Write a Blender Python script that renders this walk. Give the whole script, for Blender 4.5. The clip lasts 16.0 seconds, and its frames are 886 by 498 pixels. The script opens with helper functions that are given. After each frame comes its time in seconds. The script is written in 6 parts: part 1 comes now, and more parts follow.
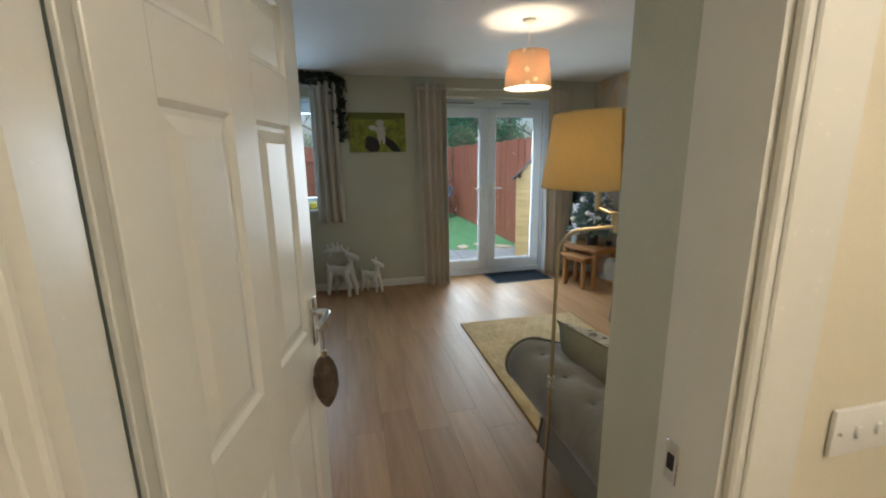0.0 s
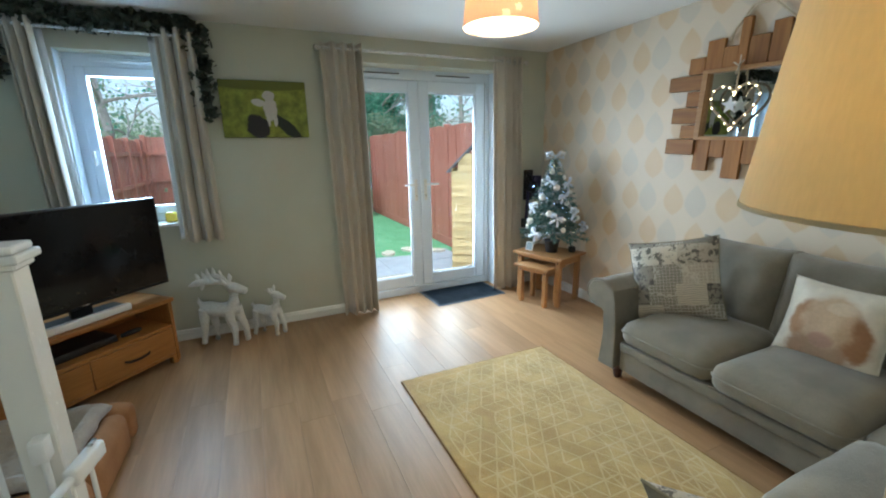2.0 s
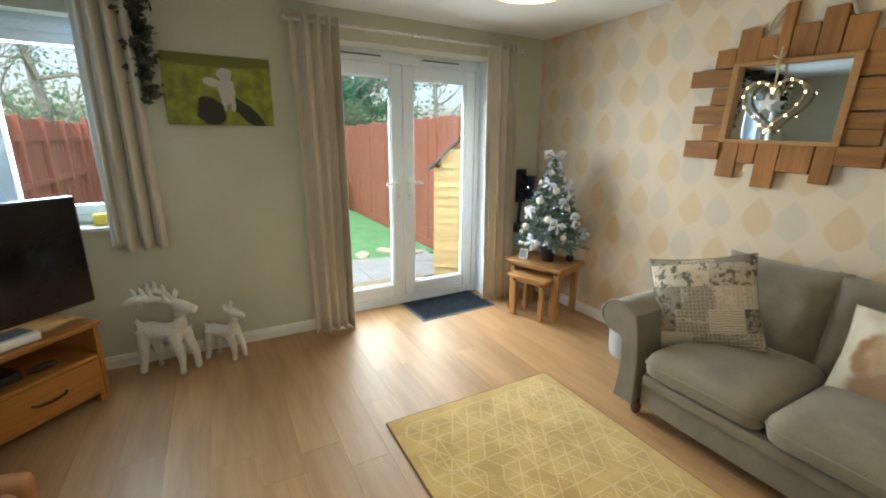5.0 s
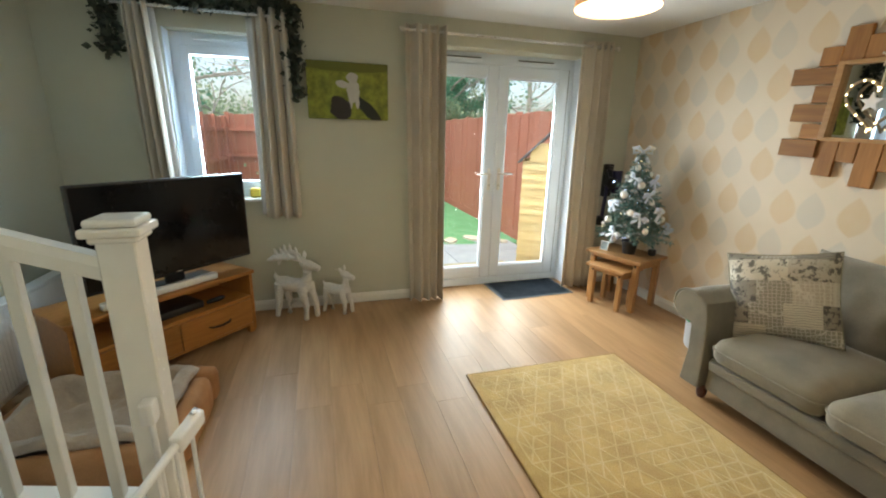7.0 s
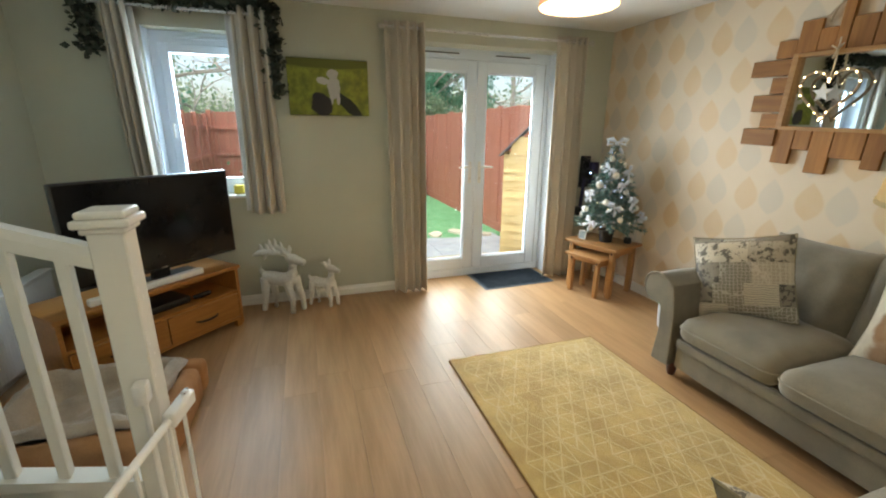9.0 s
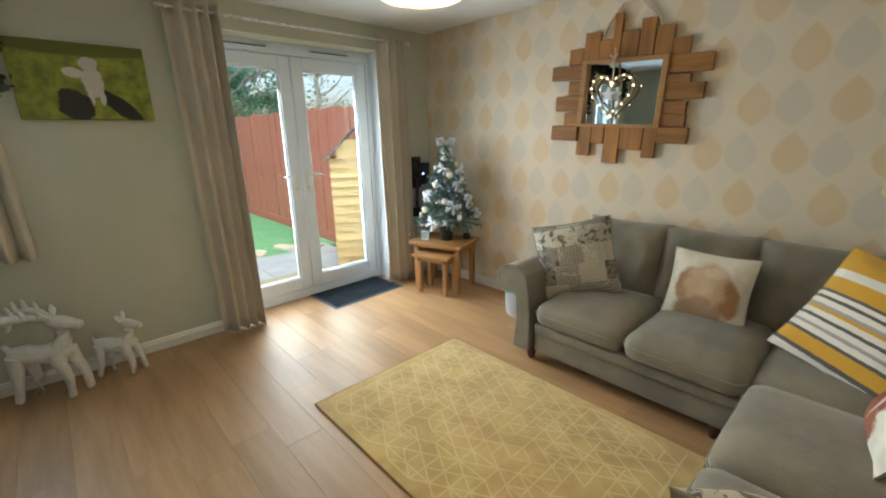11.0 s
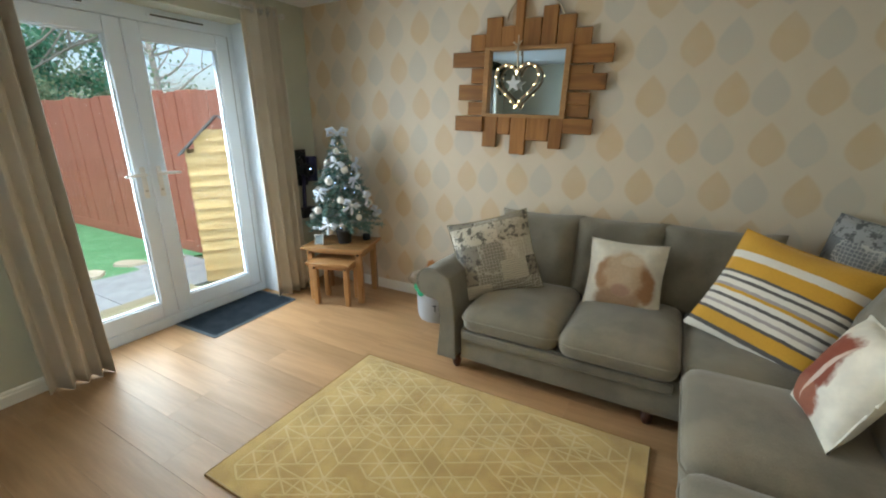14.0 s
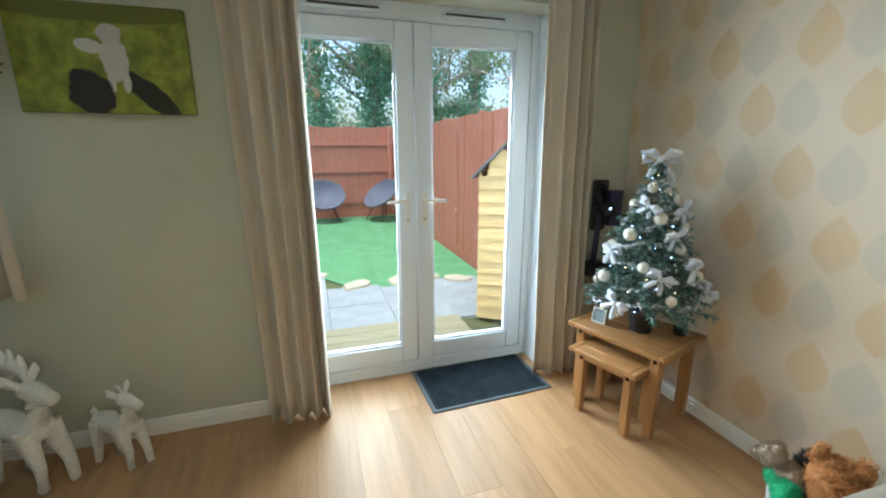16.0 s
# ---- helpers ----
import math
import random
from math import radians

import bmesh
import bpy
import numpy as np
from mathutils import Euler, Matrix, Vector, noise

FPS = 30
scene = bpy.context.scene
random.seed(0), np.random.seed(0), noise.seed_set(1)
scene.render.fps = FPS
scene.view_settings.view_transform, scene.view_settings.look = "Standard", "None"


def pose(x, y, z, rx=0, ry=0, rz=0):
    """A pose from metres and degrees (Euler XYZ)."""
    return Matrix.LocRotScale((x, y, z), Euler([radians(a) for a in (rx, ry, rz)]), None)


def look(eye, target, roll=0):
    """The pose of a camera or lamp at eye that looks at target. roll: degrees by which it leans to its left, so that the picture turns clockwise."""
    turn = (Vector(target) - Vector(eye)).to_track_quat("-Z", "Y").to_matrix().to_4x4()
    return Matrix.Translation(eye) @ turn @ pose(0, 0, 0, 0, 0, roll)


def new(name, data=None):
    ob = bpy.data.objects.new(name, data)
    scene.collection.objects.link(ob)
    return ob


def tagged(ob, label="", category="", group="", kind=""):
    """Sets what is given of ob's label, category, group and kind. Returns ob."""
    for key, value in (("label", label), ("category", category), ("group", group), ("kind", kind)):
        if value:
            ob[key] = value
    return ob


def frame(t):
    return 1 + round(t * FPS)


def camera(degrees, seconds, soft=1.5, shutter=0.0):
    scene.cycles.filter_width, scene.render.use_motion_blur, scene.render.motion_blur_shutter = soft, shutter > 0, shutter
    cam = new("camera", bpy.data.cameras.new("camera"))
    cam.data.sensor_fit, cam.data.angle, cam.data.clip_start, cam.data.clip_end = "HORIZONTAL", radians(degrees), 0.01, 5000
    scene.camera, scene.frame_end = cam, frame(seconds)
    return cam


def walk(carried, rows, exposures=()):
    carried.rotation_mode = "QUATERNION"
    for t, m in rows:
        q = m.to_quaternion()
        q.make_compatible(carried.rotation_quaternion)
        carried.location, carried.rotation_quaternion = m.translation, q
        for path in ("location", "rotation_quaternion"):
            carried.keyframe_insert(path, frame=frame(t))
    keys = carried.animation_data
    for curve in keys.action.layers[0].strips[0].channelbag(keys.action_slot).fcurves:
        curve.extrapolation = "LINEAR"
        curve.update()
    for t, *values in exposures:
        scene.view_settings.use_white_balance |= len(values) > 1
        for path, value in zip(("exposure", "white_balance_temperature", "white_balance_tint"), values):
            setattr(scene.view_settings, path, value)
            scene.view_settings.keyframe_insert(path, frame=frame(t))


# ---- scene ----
cam = camera(93.6, 16.0, soft=2.0)
PATH = [
    (0, (-0.085, 0.121, 1.505), (0.35, 2.026, 1.079), -0.8),
    (0.5, (0.037, 0.479, 1.454), (0.446, 2.394, 1.05), -1.1),
    (1, (0.065, 0.771, 1.454), (0.543, 2.669, 1.045), -0.8),
    (1.5, (0.087, 1.056, 1.468), (0.718, 2.903, 1.033), -0.9),
    (2, (0.14, 1.282, 1.47), (0.935, 3.056, 1.002), -1.1),
    (2.5, (0.253, 1.509, 1.474), (1.211, 3.194, 0.98), -1.1),
    (3, (0.279, 1.675, 1.469), (1.376, 3.266, 0.957), -0.8),
    (3.5, (0.243, 1.82, 1.469), (1.425, 3.349, 0.952), -0.5),
    (4, (0.237, 1.875, 1.477), (1.423, 3.401, 0.964), -0.1),
    (4.5, (0.224, 1.847, 1.482), (1.312, 3.447, 0.975), 0.2),
    (5, (0.205, 1.758, 1.485), (1.128, 3.462, 0.987), 0.5),
    (5.2, (0.196, 1.708, 1.484), (1.046, 3.448, 0.983), 0.6),
    (7.5, (0.02, 1.335, 1.478), (0.561, 3.185, 0.946), 1.3),
    (8, (0.107, 1.279, 1.473), (0.65, 3.125, 0.931), 1.0),
    (10.5, (-0.041, 1.499, 1.474), (1.01, 3.117, 0.947), -0.6),
    (11, (0.024, 1.619, 1.48), (1.337, 3.026, 0.937), -1.0),
    (11.5, (0.088, 1.703, 1.461), (1.628, 2.857, 0.918), -1.0),
    (12, (0.083, 1.84, 1.468), (1.778, 2.734, 0.896), -1.1),
    (12.5, (0.075, 1.918, 1.46), (1.848, 2.624, 0.861), -1.0),
    (13, (0.073, 1.946, 1.46), (1.867, 2.582, 0.845), -0.6),
    (13.5, (0.076, 1.949, 1.467), (1.838, 2.675, 0.859), -0.5),
    (14, (0.13, 1.996, 1.456), (1.794, 2.943, 0.877), -0.3),
    (14.5, (0.326, 2.087, 1.472), (1.824, 3.29, 0.916), -0.1),
    (15, (0.541, 2.231, 1.444), (1.809, 3.687, 0.923), 0.3),
    (15.5, (0.791, 2.494, 1.443), (1.743, 4.182, 0.946), 0.2),
    (16, (1.067, 2.771, 1.447), (1.651, 4.622, 0.965), -0.1),
]
EXPOSURES = [(0.0, 0.6, 5900, 9), (0.5, 0.93, 5950, 8), (1.0, 1.09, 5900, 7), (1.5, 1.25, 5580, 5), (2.0, 1.34, 5430, 5), (3.0, 1.47, 6230, 7), (3.5, 1.49, 6580, 8),
             (5.0, 1.49, 6530, 8), (8.0, 1.47, 6780, 9), (10.5, 1.41, 6530, 8), (12.5, 1.1, 6030, 6), (14.5, 1.29, 6080, 6), (16.0, 1.41, 5880, 4)]
walk(cam, [(t, look(eye, target, roll)) for t, eye, target, roll in PATH], EXPOSURES)

# ---- world, sun, large lights ----
world = bpy.data.worlds.new("world")
scene.world = world
world.use_nodes = True
wn = world.node_tree.nodes
sky = wn.new("ShaderNodeTexSky")
sky.sky_type, sky.sun_disc = "NISHITA", False
sky.sun_elevation, sky.sun_rotation = radians(75), radians(240)
sky.air_density, sky.dust_density = 1.0, 4.0
wn["Background"].inputs["Strength"].default_value = 0.15
world.node_tree.links.new(sky.outputs[0], wn["Background"].inputs["Color"])


def lamp(name, kind, m, energy, color, **more):
    data = bpy.data.lights.new(name, kind)
    data.energy, data.color = energy, color
    ob = new(name, data)
    ob.matrix_world = m
    if kind == "SUN":
        data.angle = more["angle"]
    elif kind == "AREA":
        data.shape, data.size, data.size_y, data.spread = "RECTANGLE", more["w"], more["h"], radians(more["spread"])
    else:
        data.shadow_soft_size = more["r"]
    return ob


lamp("sun", "SUN", look((-1.5, -1, 9), (0, 2, 0)), 0.9, (1.0, 0.96, 0.90), angle=radians(60))
lamp("door_daylight", "AREA", look((1.64, 5.46, 1.08), (1.95, 2.76, 0.24)), 31, (0.86, 0.93, 0.95), w=1.40, h=1.60, spread=140)
lamp("window_daylight", "AREA", look((-0.62, 5.38, 1.56), (-0.74, 2.7, 0.75)), 17, (0.62, 0.82, 1.0), w=0.6, h=1.05, spread=140)
lamp("pendant_bulb", "POINT", pose(1.17, 2.94, 2.03), 6.8, (1.0, 0.79, 0.52), r=0.035)
lamp("floor_lamp_bulb", "POINT", pose(0.774, 1.425, 1.50), 2.2, (1.0, 0.84, 0.60), r=0.03)
# Unseen lamp added in the hall to brighten door and newel; no fixture.
lamp("hall_fill", "POINT", pose(0.70, -0.50, 2.25), 16.0, (1.0, 0.84, 0.64), r=0.08)


# ---- materials ----
def nodes_of(name):
    m = bpy.data.materials.new(name)
    m.use_nodes = True
    nt = m.node_tree
    return m, nt, nt.nodes["Principled BSDF"]


def add(nt, kind, **values):
    n = nt.nodes.new(kind)
    for k, v in values.items():
        n.inputs[k.replace("_", " ")].default_value = v
    return n


def mixed(nt, factor, a, b, how="MIX"):
    n = nt.nodes.new("ShaderNodeMix")
    n.data_type, n.blend_type = "RGBA", how
    for slot, v in ((0, factor), (6, a), (7, b)):
        if isinstance(v, bpy.types.NodeSocket):
            nt.links.new(v, n.inputs[slot])
        else:
            n.inputs[slot].default_value = v if slot == 0 else (*v[:3], 1)
    return n.outputs[2]


def calc(nt, op, a, b=0.0, c=0.0):
    n = nt.nodes.new("ShaderNodeMath")
    n.operation = op
    for k, v in enumerate((a, b, c)):
        if isinstance(v, bpy.types.NodeSocket):
            nt.links.new(v, n.inputs[k])
        else:
            n.inputs[k].default_value = v
    return n.outputs[0]


def spread(nt, value, lo, hi):
    n = nt.nodes.new("ShaderNodeMapRange")
    n.interpolation_type = "SMOOTHSTEP"
    nt.links.new(value, n.inputs[0])
    n.inputs[1].default_value, n.inputs[2].default_value = lo, hi
    return n.outputs[0]


def grain(nt, scale, stretch=(1, 1, 1), detail=4.0, rough=0.55):
    co = nt.nodes.new("ShaderNodeTexCoord")
    mp = nt.nodes.new("ShaderNodeMapping")
    mp.inputs["Scale"].default_value = stretch
    nt.links.new(co.outputs["Object"], mp.inputs[0])
    n = add(nt, "ShaderNodeTexNoise", Scale=scale, Detail=detail, Roughness=rough)
    nt.links.new(mp.outputs[0], n.inputs["Vector"])
    return n.outputs["Fac"]


def bumped(nt, bsdf, height, strength, dist=0.004):
    b = add(nt, "ShaderNodeBump", Strength=strength, Distance=dist)
    nt.links.new(height, b.inputs["Height"])
    nt.links.new(b.outputs[0], bsdf.inputs["Normal"])


def surface(name, a, b, scale=3.0, rough=0.6, metal=0.0, fine=90.0, bump=0.15, stretch=(1, 1, 1), vary=0.0, sheen=0.0, coat=0.0, spec=0.5, mottle=0.22):
    """Two scales of colour, a fine relief, and a slight change from object to object."""
    m, nt, p = nodes_of(name)
    big = spread(nt, grain(nt, scale, stretch), 0.32, 0.68)
    small = grain(nt, fine, stretch, 3.0)
    col = mixed(nt, big, a, b)
    col = mixed(nt, mottle, col, mixed(nt, small, (0.25, 0.25, 0.25), (1, 1, 1)), "OVERLAY")
    if vary:
        info = nt.nodes.new("ShaderNodeObjectInfo")
        hsv = nt.nodes.new("ShaderNodeHueSaturation")
        nt.links.new(calc(nt, "MULTIPLY_ADD", info.outputs["Random"], 2 * vary, 1 - vary), hsv.inputs["Value"])
        nt.links.new(col, hsv.inputs["Color"])
        col = hsv.outputs[0]
    nt.links.new(col, p.inputs["Base Color"])
    nt.links.new(calc(nt, "MULTIPLY_ADD", small, 0.16, rough - 0.08), p.inputs["Roughness"])
    p.inputs["Metallic"].default_value = metal
    p.inputs["Sheen Weight"].default_value = sheen
    p.inputs["Coat Weight"].default_value = coat
    p.inputs["Specular IOR Level"].default_value = spec
    if bump:
        bumped(nt, p, small, bump)
    return m


def timber(name, a, b, axis=0, rough=0.45, scale=5.0, vary=0.08, knots=True, fine=40.0, line=0.3, spec=0.5):
    """Wood with the grain along one axis of the object."""
    m, nt, p = nodes_of(name)
    s = [9.0, 9.0, 9.0]
    s[axis] = 0.8
    g = grain(nt, scale, s, 6.0, 0.6)
    f = grain(nt, fine, s, 3.0)
    col = mixed(nt, spread(nt, g, 0.3, 0.7), a, b)
    col = mixed(nt, line, col, mixed(nt, f, (0.3, 0.3, 0.3), (1, 1, 1)), "OVERLAY")
    if knots:
        k = [2.6, 2.6, 2.6]
        k[axis] = 1.3
        kn = spread(nt, grain(nt, 2.2, k, 2.0), 0.67, 0.76)
        col = mixed(nt, calc(nt, "MULTIPLY", kn, 0.55), col, [v * 0.4 for v in b])
    info = nt.nodes.new("ShaderNodeObjectInfo")
    hsv = nt.nodes.new("ShaderNodeHueSaturation")
    nt.links.new(calc(nt, "MULTIPLY_ADD", info.outputs["Random"], 2 * vary, 1 - vary), hsv.inputs["Value"])
    nt.links.new(col, hsv.inputs["Color"])
    nt.links.new(hsv.outputs[0], p.inputs["Base Color"])
    nt.links.new(calc(nt, "MULTIPLY_ADD", f, 0.2, rough - 0.1), p.inputs["Roughness"])
    p.inputs["Specular IOR Level"].default_value = spec
    bumped(nt, p, f, 0.12)
    return m


def paper(name):
    """Cream wallpaper with rows of ochre and grey leaf drops, on the y-z plane."""
    m, nt, p = nodes_of(name)
    co = nt.nodes.new("ShaderNodeTexCoord")
    xyz = nt.nodes.new("ShaderNodeSeparateXYZ")
    nt.links.new(co.outputs["Object"], xyz.inputs[0])
    y, z = xyz.outputs[1], xyz.outputs[2]
    rowf = calc(nt, "MULTIPLY_ADD", z, 1 / 0.265, 20.5 - 1.07 / 0.265)
    row = calc(nt, "FLOOR", rowf)
    v = calc(nt, "MULTIPLY", calc(nt, "SUBTRACT", calc(nt, "FRACT", rowf), 0.5), 2.15)
    odd = calc(nt, "MULTIPLY", calc(nt, "MODULO", row, 2.0), 0.5)
    shape = None
    vv = calc(nt, "MULTIPLY", v, v)
    lens = calc(nt, "MAXIMUM", calc(nt, "SUBTRACT", 1.0, vv), 0.0)
    skew = calc(nt, "MULTIPLY_ADD", v, -0.30, 1.05)
    w = calc(nt, "MULTIPLY", calc(nt, "POWER", lens, 0.95), skew)
    small = grain(nt, 60.0, (1, 1, 1), 3.0)
    wear = grain(nt, 6.0)
    col = mixed(nt, wear, (0.69, 0.585, 0.455), (0.74, 0.635, 0.50))
    for shift, c in ((0.0, (0.65, 0.455, 0.23)), (0.43, (0.57, 0.53, 0.455))):
        u = calc(nt, "FRACT", calc(nt, "ADD", calc(nt, "MULTIPLY_ADD", y, 2.5, 10.5 - 3.016 * 2.5 + shift), odd))
        d = calc(nt, "ABSOLUTE", calc(nt, "MULTIPLY", calc(nt, "SUBTRACT", u, 0.5), 1 / 0.205))
        mask = spread(nt, calc(nt, "SUBTRACT", w, d), -0.05, 0.22)
        mask = calc(nt, "MULTIPLY", mask, calc(nt, "MULTIPLY_ADD", wear, 0.7, 0.20))
        col = mixed(nt, mask, col, c)
    nt.links.new(col, p.inputs["Base Color"])
    p.inputs["Roughness"].default_value = 0.55
    bumped(nt, p, small, 0.05)
    return m


def striped(name, axis, bands, rough=0.85):
    """Woven bands across one axis; bands: (upper limit, colour)."""
    m, nt, p = nodes_of(name)
    co = nt.nodes.new("ShaderNodeTexCoord")
    xyz = nt.nodes.new("ShaderNodeSeparateXYZ")
    nt.links.new(co.outputs["Object"], xyz.inputs[0])
    v = calc(nt, "ADD", xyz.outputs[axis], calc(nt, "MULTIPLY_ADD", grain(nt, 30.0), 0.008, -0.004))
    col = bands[0][1]
    for k in range(1, len(bands)):
        edge = bands[k - 1][0]
        col = mixed(nt, spread(nt, v, edge - 0.002, edge + 0.002), col, bands[k][1])
    f = grain(nt, 160.0, (1, 1, 1), 2.0)
    col = mixed(nt, 0.25, col, mixed(nt, f, (0.3, 0.3, 0.3), (1, 1, 1)), "OVERLAY")
    nt.links.new(col, p.inputs["Base Color"])
    p.inputs["Roughness"].default_value = rough
    p.inputs["Sheen Weight"].default_value = 0.2
    bumped(nt, p, f, 0.4)
    return m


def blotted(name, ground, spots, rough=0.8, soft=0.25, wob=0.5, shade=0.85):
    """A printed ground with plain soft shapes: (x, z, half width, half height, colour, degrees turned)."""
    m, nt, p = nodes_of(name)
    co = nt.nodes.new("ShaderNodeTexCoord")
    xyz = nt.nodes.new("ShaderNodeSeparateXYZ")
    nt.links.new(co.outputs["Object"], xyz.inputs[0])
    n = grain(nt, 14.0, (1, 1, 1), 3.0)
    n2 = grain(nt, 70.0, (1, 1, 1), 3.0)
    col = mixed(nt, spread(nt, n, 0.3, 0.7), ground, [g * shade for g in ground])
    for x, z, a, b, c, *turn in spots:
        cs, sn = math.cos(radians(sum(turn))), math.sin(radians(sum(turn)))
        px, pz = calc(nt, "SUBTRACT", xyz.outputs[0], x), calc(nt, "SUBTRACT", xyz.outputs[2], z)
        dx = calc(nt, "MULTIPLY_ADD", px, cs / a, calc(nt, "MULTIPLY", pz, sn / a))
        dz = calc(nt, "MULTIPLY_ADD", pz, cs / b, calc(nt, "MULTIPLY", px, -sn / b))
        r = calc(nt, "SQRT", calc(nt, "ADD", calc(nt, "MULTIPLY", dx, dx), calc(nt, "MULTIPLY", dz, dz)))
        r = calc(nt, "ADD", r, calc(nt, "MULTIPLY_ADD", n, wob, -wob / 2))
        k = spread(nt, r, 1.0 + soft / 2, 1.0 - soft / 2)
        col = mixed(nt, k, col, mixed(nt, n2, [v * 0.75 for v in c], c))
    nt.links.new(col, p.inputs["Base Color"])
    p.inputs["Roughness"].default_value = rough
    bumped(nt, p, n2, 0.2)
    return m


def patchwork(name, tones):
    """Sewn rectangles: plain, floral, lined with script, or laced with hexagons."""
    m, nt, p = nodes_of(name)
    co = nt.nodes.new("ShaderNodeTexCoord")
    xyz = nt.nodes.new("ShaderNodeSeparateXYZ")
    nt.links.new(co.outputs["Object"], xyz.inputs[0])
    row = calc(nt, "FLOOR", calc(nt, "MULTIPLY_ADD", xyz.outputs[2], 8.2, 10.3))
    shift = calc(nt, "MULTIPLY", calc(nt, "SINE", calc(nt, "MULTIPLY", row, 2.7)), 0.45)
    colm = calc(nt, "FLOOR", calc(nt, "ADD", calc(nt, "MULTIPLY_ADD", xyz.outputs[0], 6.4, 10.2), shift))
    cell = nt.nodes.new("ShaderNodeCombineXYZ")
    nt.links.new(row, cell.inputs[0])
    nt.links.new(colm, cell.inputs[1])
    wn_ = nt.nodes.new("ShaderNodeTexWhiteNoise")
    nt.links.new(cell.outputs[0], wn_.inputs["Vector"])
    sep = nt.nodes.new("ShaderNodeSeparateColor")
    nt.links.new(wn_.outputs["Color"], sep.inputs[0])
    r, g, b = sep.outputs[0], sep.outputs[1], sep.outputs[2]
    col = mixed(nt, spread(nt, r, 0.36, 0.37), tones[0], tones[1])
    col = mixed(nt, spread(nt, g, 0.62, 0.63), col, tones[2])
    fl = spread(nt, grain(nt, 24.0, (1, 1, 1), 6.0, 0.72), 0.50, 0.56)
    pick = spread(nt, b, 0.55, 0.56)
    col = mixed(nt, calc(nt, "MULTIPLY", calc(nt, "MULTIPLY", fl, pick), 0.85), col, tones[3])
    lines = add(nt, "ShaderNodeTexWave", Scale=24.0, Distortion=5.0, Detail=3.0)
    lines.bands_direction = "Z"
    nt.links.new(co.outputs["Object"], lines.inputs["Vector"])
    script = calc(nt, "MULTIPLY", spread(nt, lines.outputs["Fac"], 0.74, 0.84), spread(nt, b, 0.32, 0.31))
    col = mixed(nt, calc(nt, "MULTIPLY", script, 0.45), col, tones[3])
    lace = add(nt, "ShaderNodeTexVoronoi", Scale=52.0, Randomness=0.25)
    lace.feature = "DISTANCE_TO_EDGE"
    nt.links.new(co.outputs["Object"], lace.inputs["Vector"])
    net = calc(nt, "MULTIPLY", spread(nt, lace.outputs["Distance"], 0.10, 0.05), calc(nt, "MULTIPLY", spread(nt, b, 0.32, 0.33), spread(nt, b, 0.52, 0.51)))
    col = mixed(nt, calc(nt, "MULTIPLY", net, 0.6), col, (0.70, 0.66, 0.58))
    nt.links.new(col, p.inputs["Base Color"])
    p.inputs["Roughness"].default_value = 0.75
    bumped(nt, p, grain(nt, 150.0), 0.25)
    return m


def glowing(name, color, strength):
    m, nt, p = nodes_of(name)
    p.inputs["Base Color"].default_value = (*color, 1)
    p.inputs["Emission Color"].default_value = (*color, 1)
    p.inputs["Emission Strength"].default_value = strength
    return m


def shade_cloth(name, color, through_color, amount, print_color=None):
    """Lamp cloth that lets part of the bulb's light pass."""
    m, nt, p = nodes_of(name)
    f = grain(nt, 220.0, (1, 1, 0.2), 2.0)
    col = mixed(nt, f, [v * 0.85 for v in color], color)
    nt.links.new(col, p.inputs["Base Color"])
    p.inputs["Roughness"].default_value = 0.8
    thru = mixed(nt, f, [v * 0.85 for v in through_color], through_color)
    if print_color:
        co = nt.nodes.new("ShaderNodeTexCoord")
        vo = add(nt, "ShaderNodeTexVoronoi", Scale=17.0)
        nt.links.new(co.outputs["Object"], vo.inputs["Vector"])
        sep = nt.nodes.new("ShaderNodeSeparateColor")
        nt.links.new(vo.outputs["Color"], sep.inputs[0])
        petal = calc(nt, "ADD", vo.outputs["Distance"], calc(nt, "MULTIPLY", grain(nt, 90.0), 0.45))
        spot = calc(nt, "MULTIPLY", spread(nt, petal, 0.52, 0.48), spread(nt, sep.outputs[0], 0.45, 0.47))
        thru = mixed(nt, spot, thru, print_color)
        col = mixed(nt, spot, col, print_color)
        nt.links.new(col, p.inputs["Base Color"])
    tr = nt.nodes.new("ShaderNodeBsdfTranslucent")
    nt.links.new(thru, tr.inputs[0])
    mx = nt.nodes.new("ShaderNodeMixShader")
    mx.inputs[0].default_value = amount
    nt.links.new(p.outputs[0], mx.inputs[1])
    nt.links.new(tr.outputs[0], mx.inputs[2])
    nt.links.new(mx.outputs[0], nt.nodes["Material Output"].inputs[0])
    return m


def voile(name, color, open_part):
    """Thin cloth: some light passes straight, the rest is scattered."""
    m, nt, p = nodes_of(name)
    nt.nodes.remove(p)
    tl = nt.nodes.new("ShaderNodeBsdfTranslucent")
    tl.inputs[0].default_value = (*color, 1)
    tr = nt.nodes.new("ShaderNodeBsdfTransparent")
    mx = nt.nodes.new("ShaderNodeMixShader")
    mx.inputs[0].default_value = open_part
    nt.links.new(tl.outputs[0], mx.inputs[1])
    nt.links.new(tr.outputs[0], mx.inputs[2])
    nt.links.new(mx.outputs[0], nt.nodes["Material Output"].inputs[0])
    return m


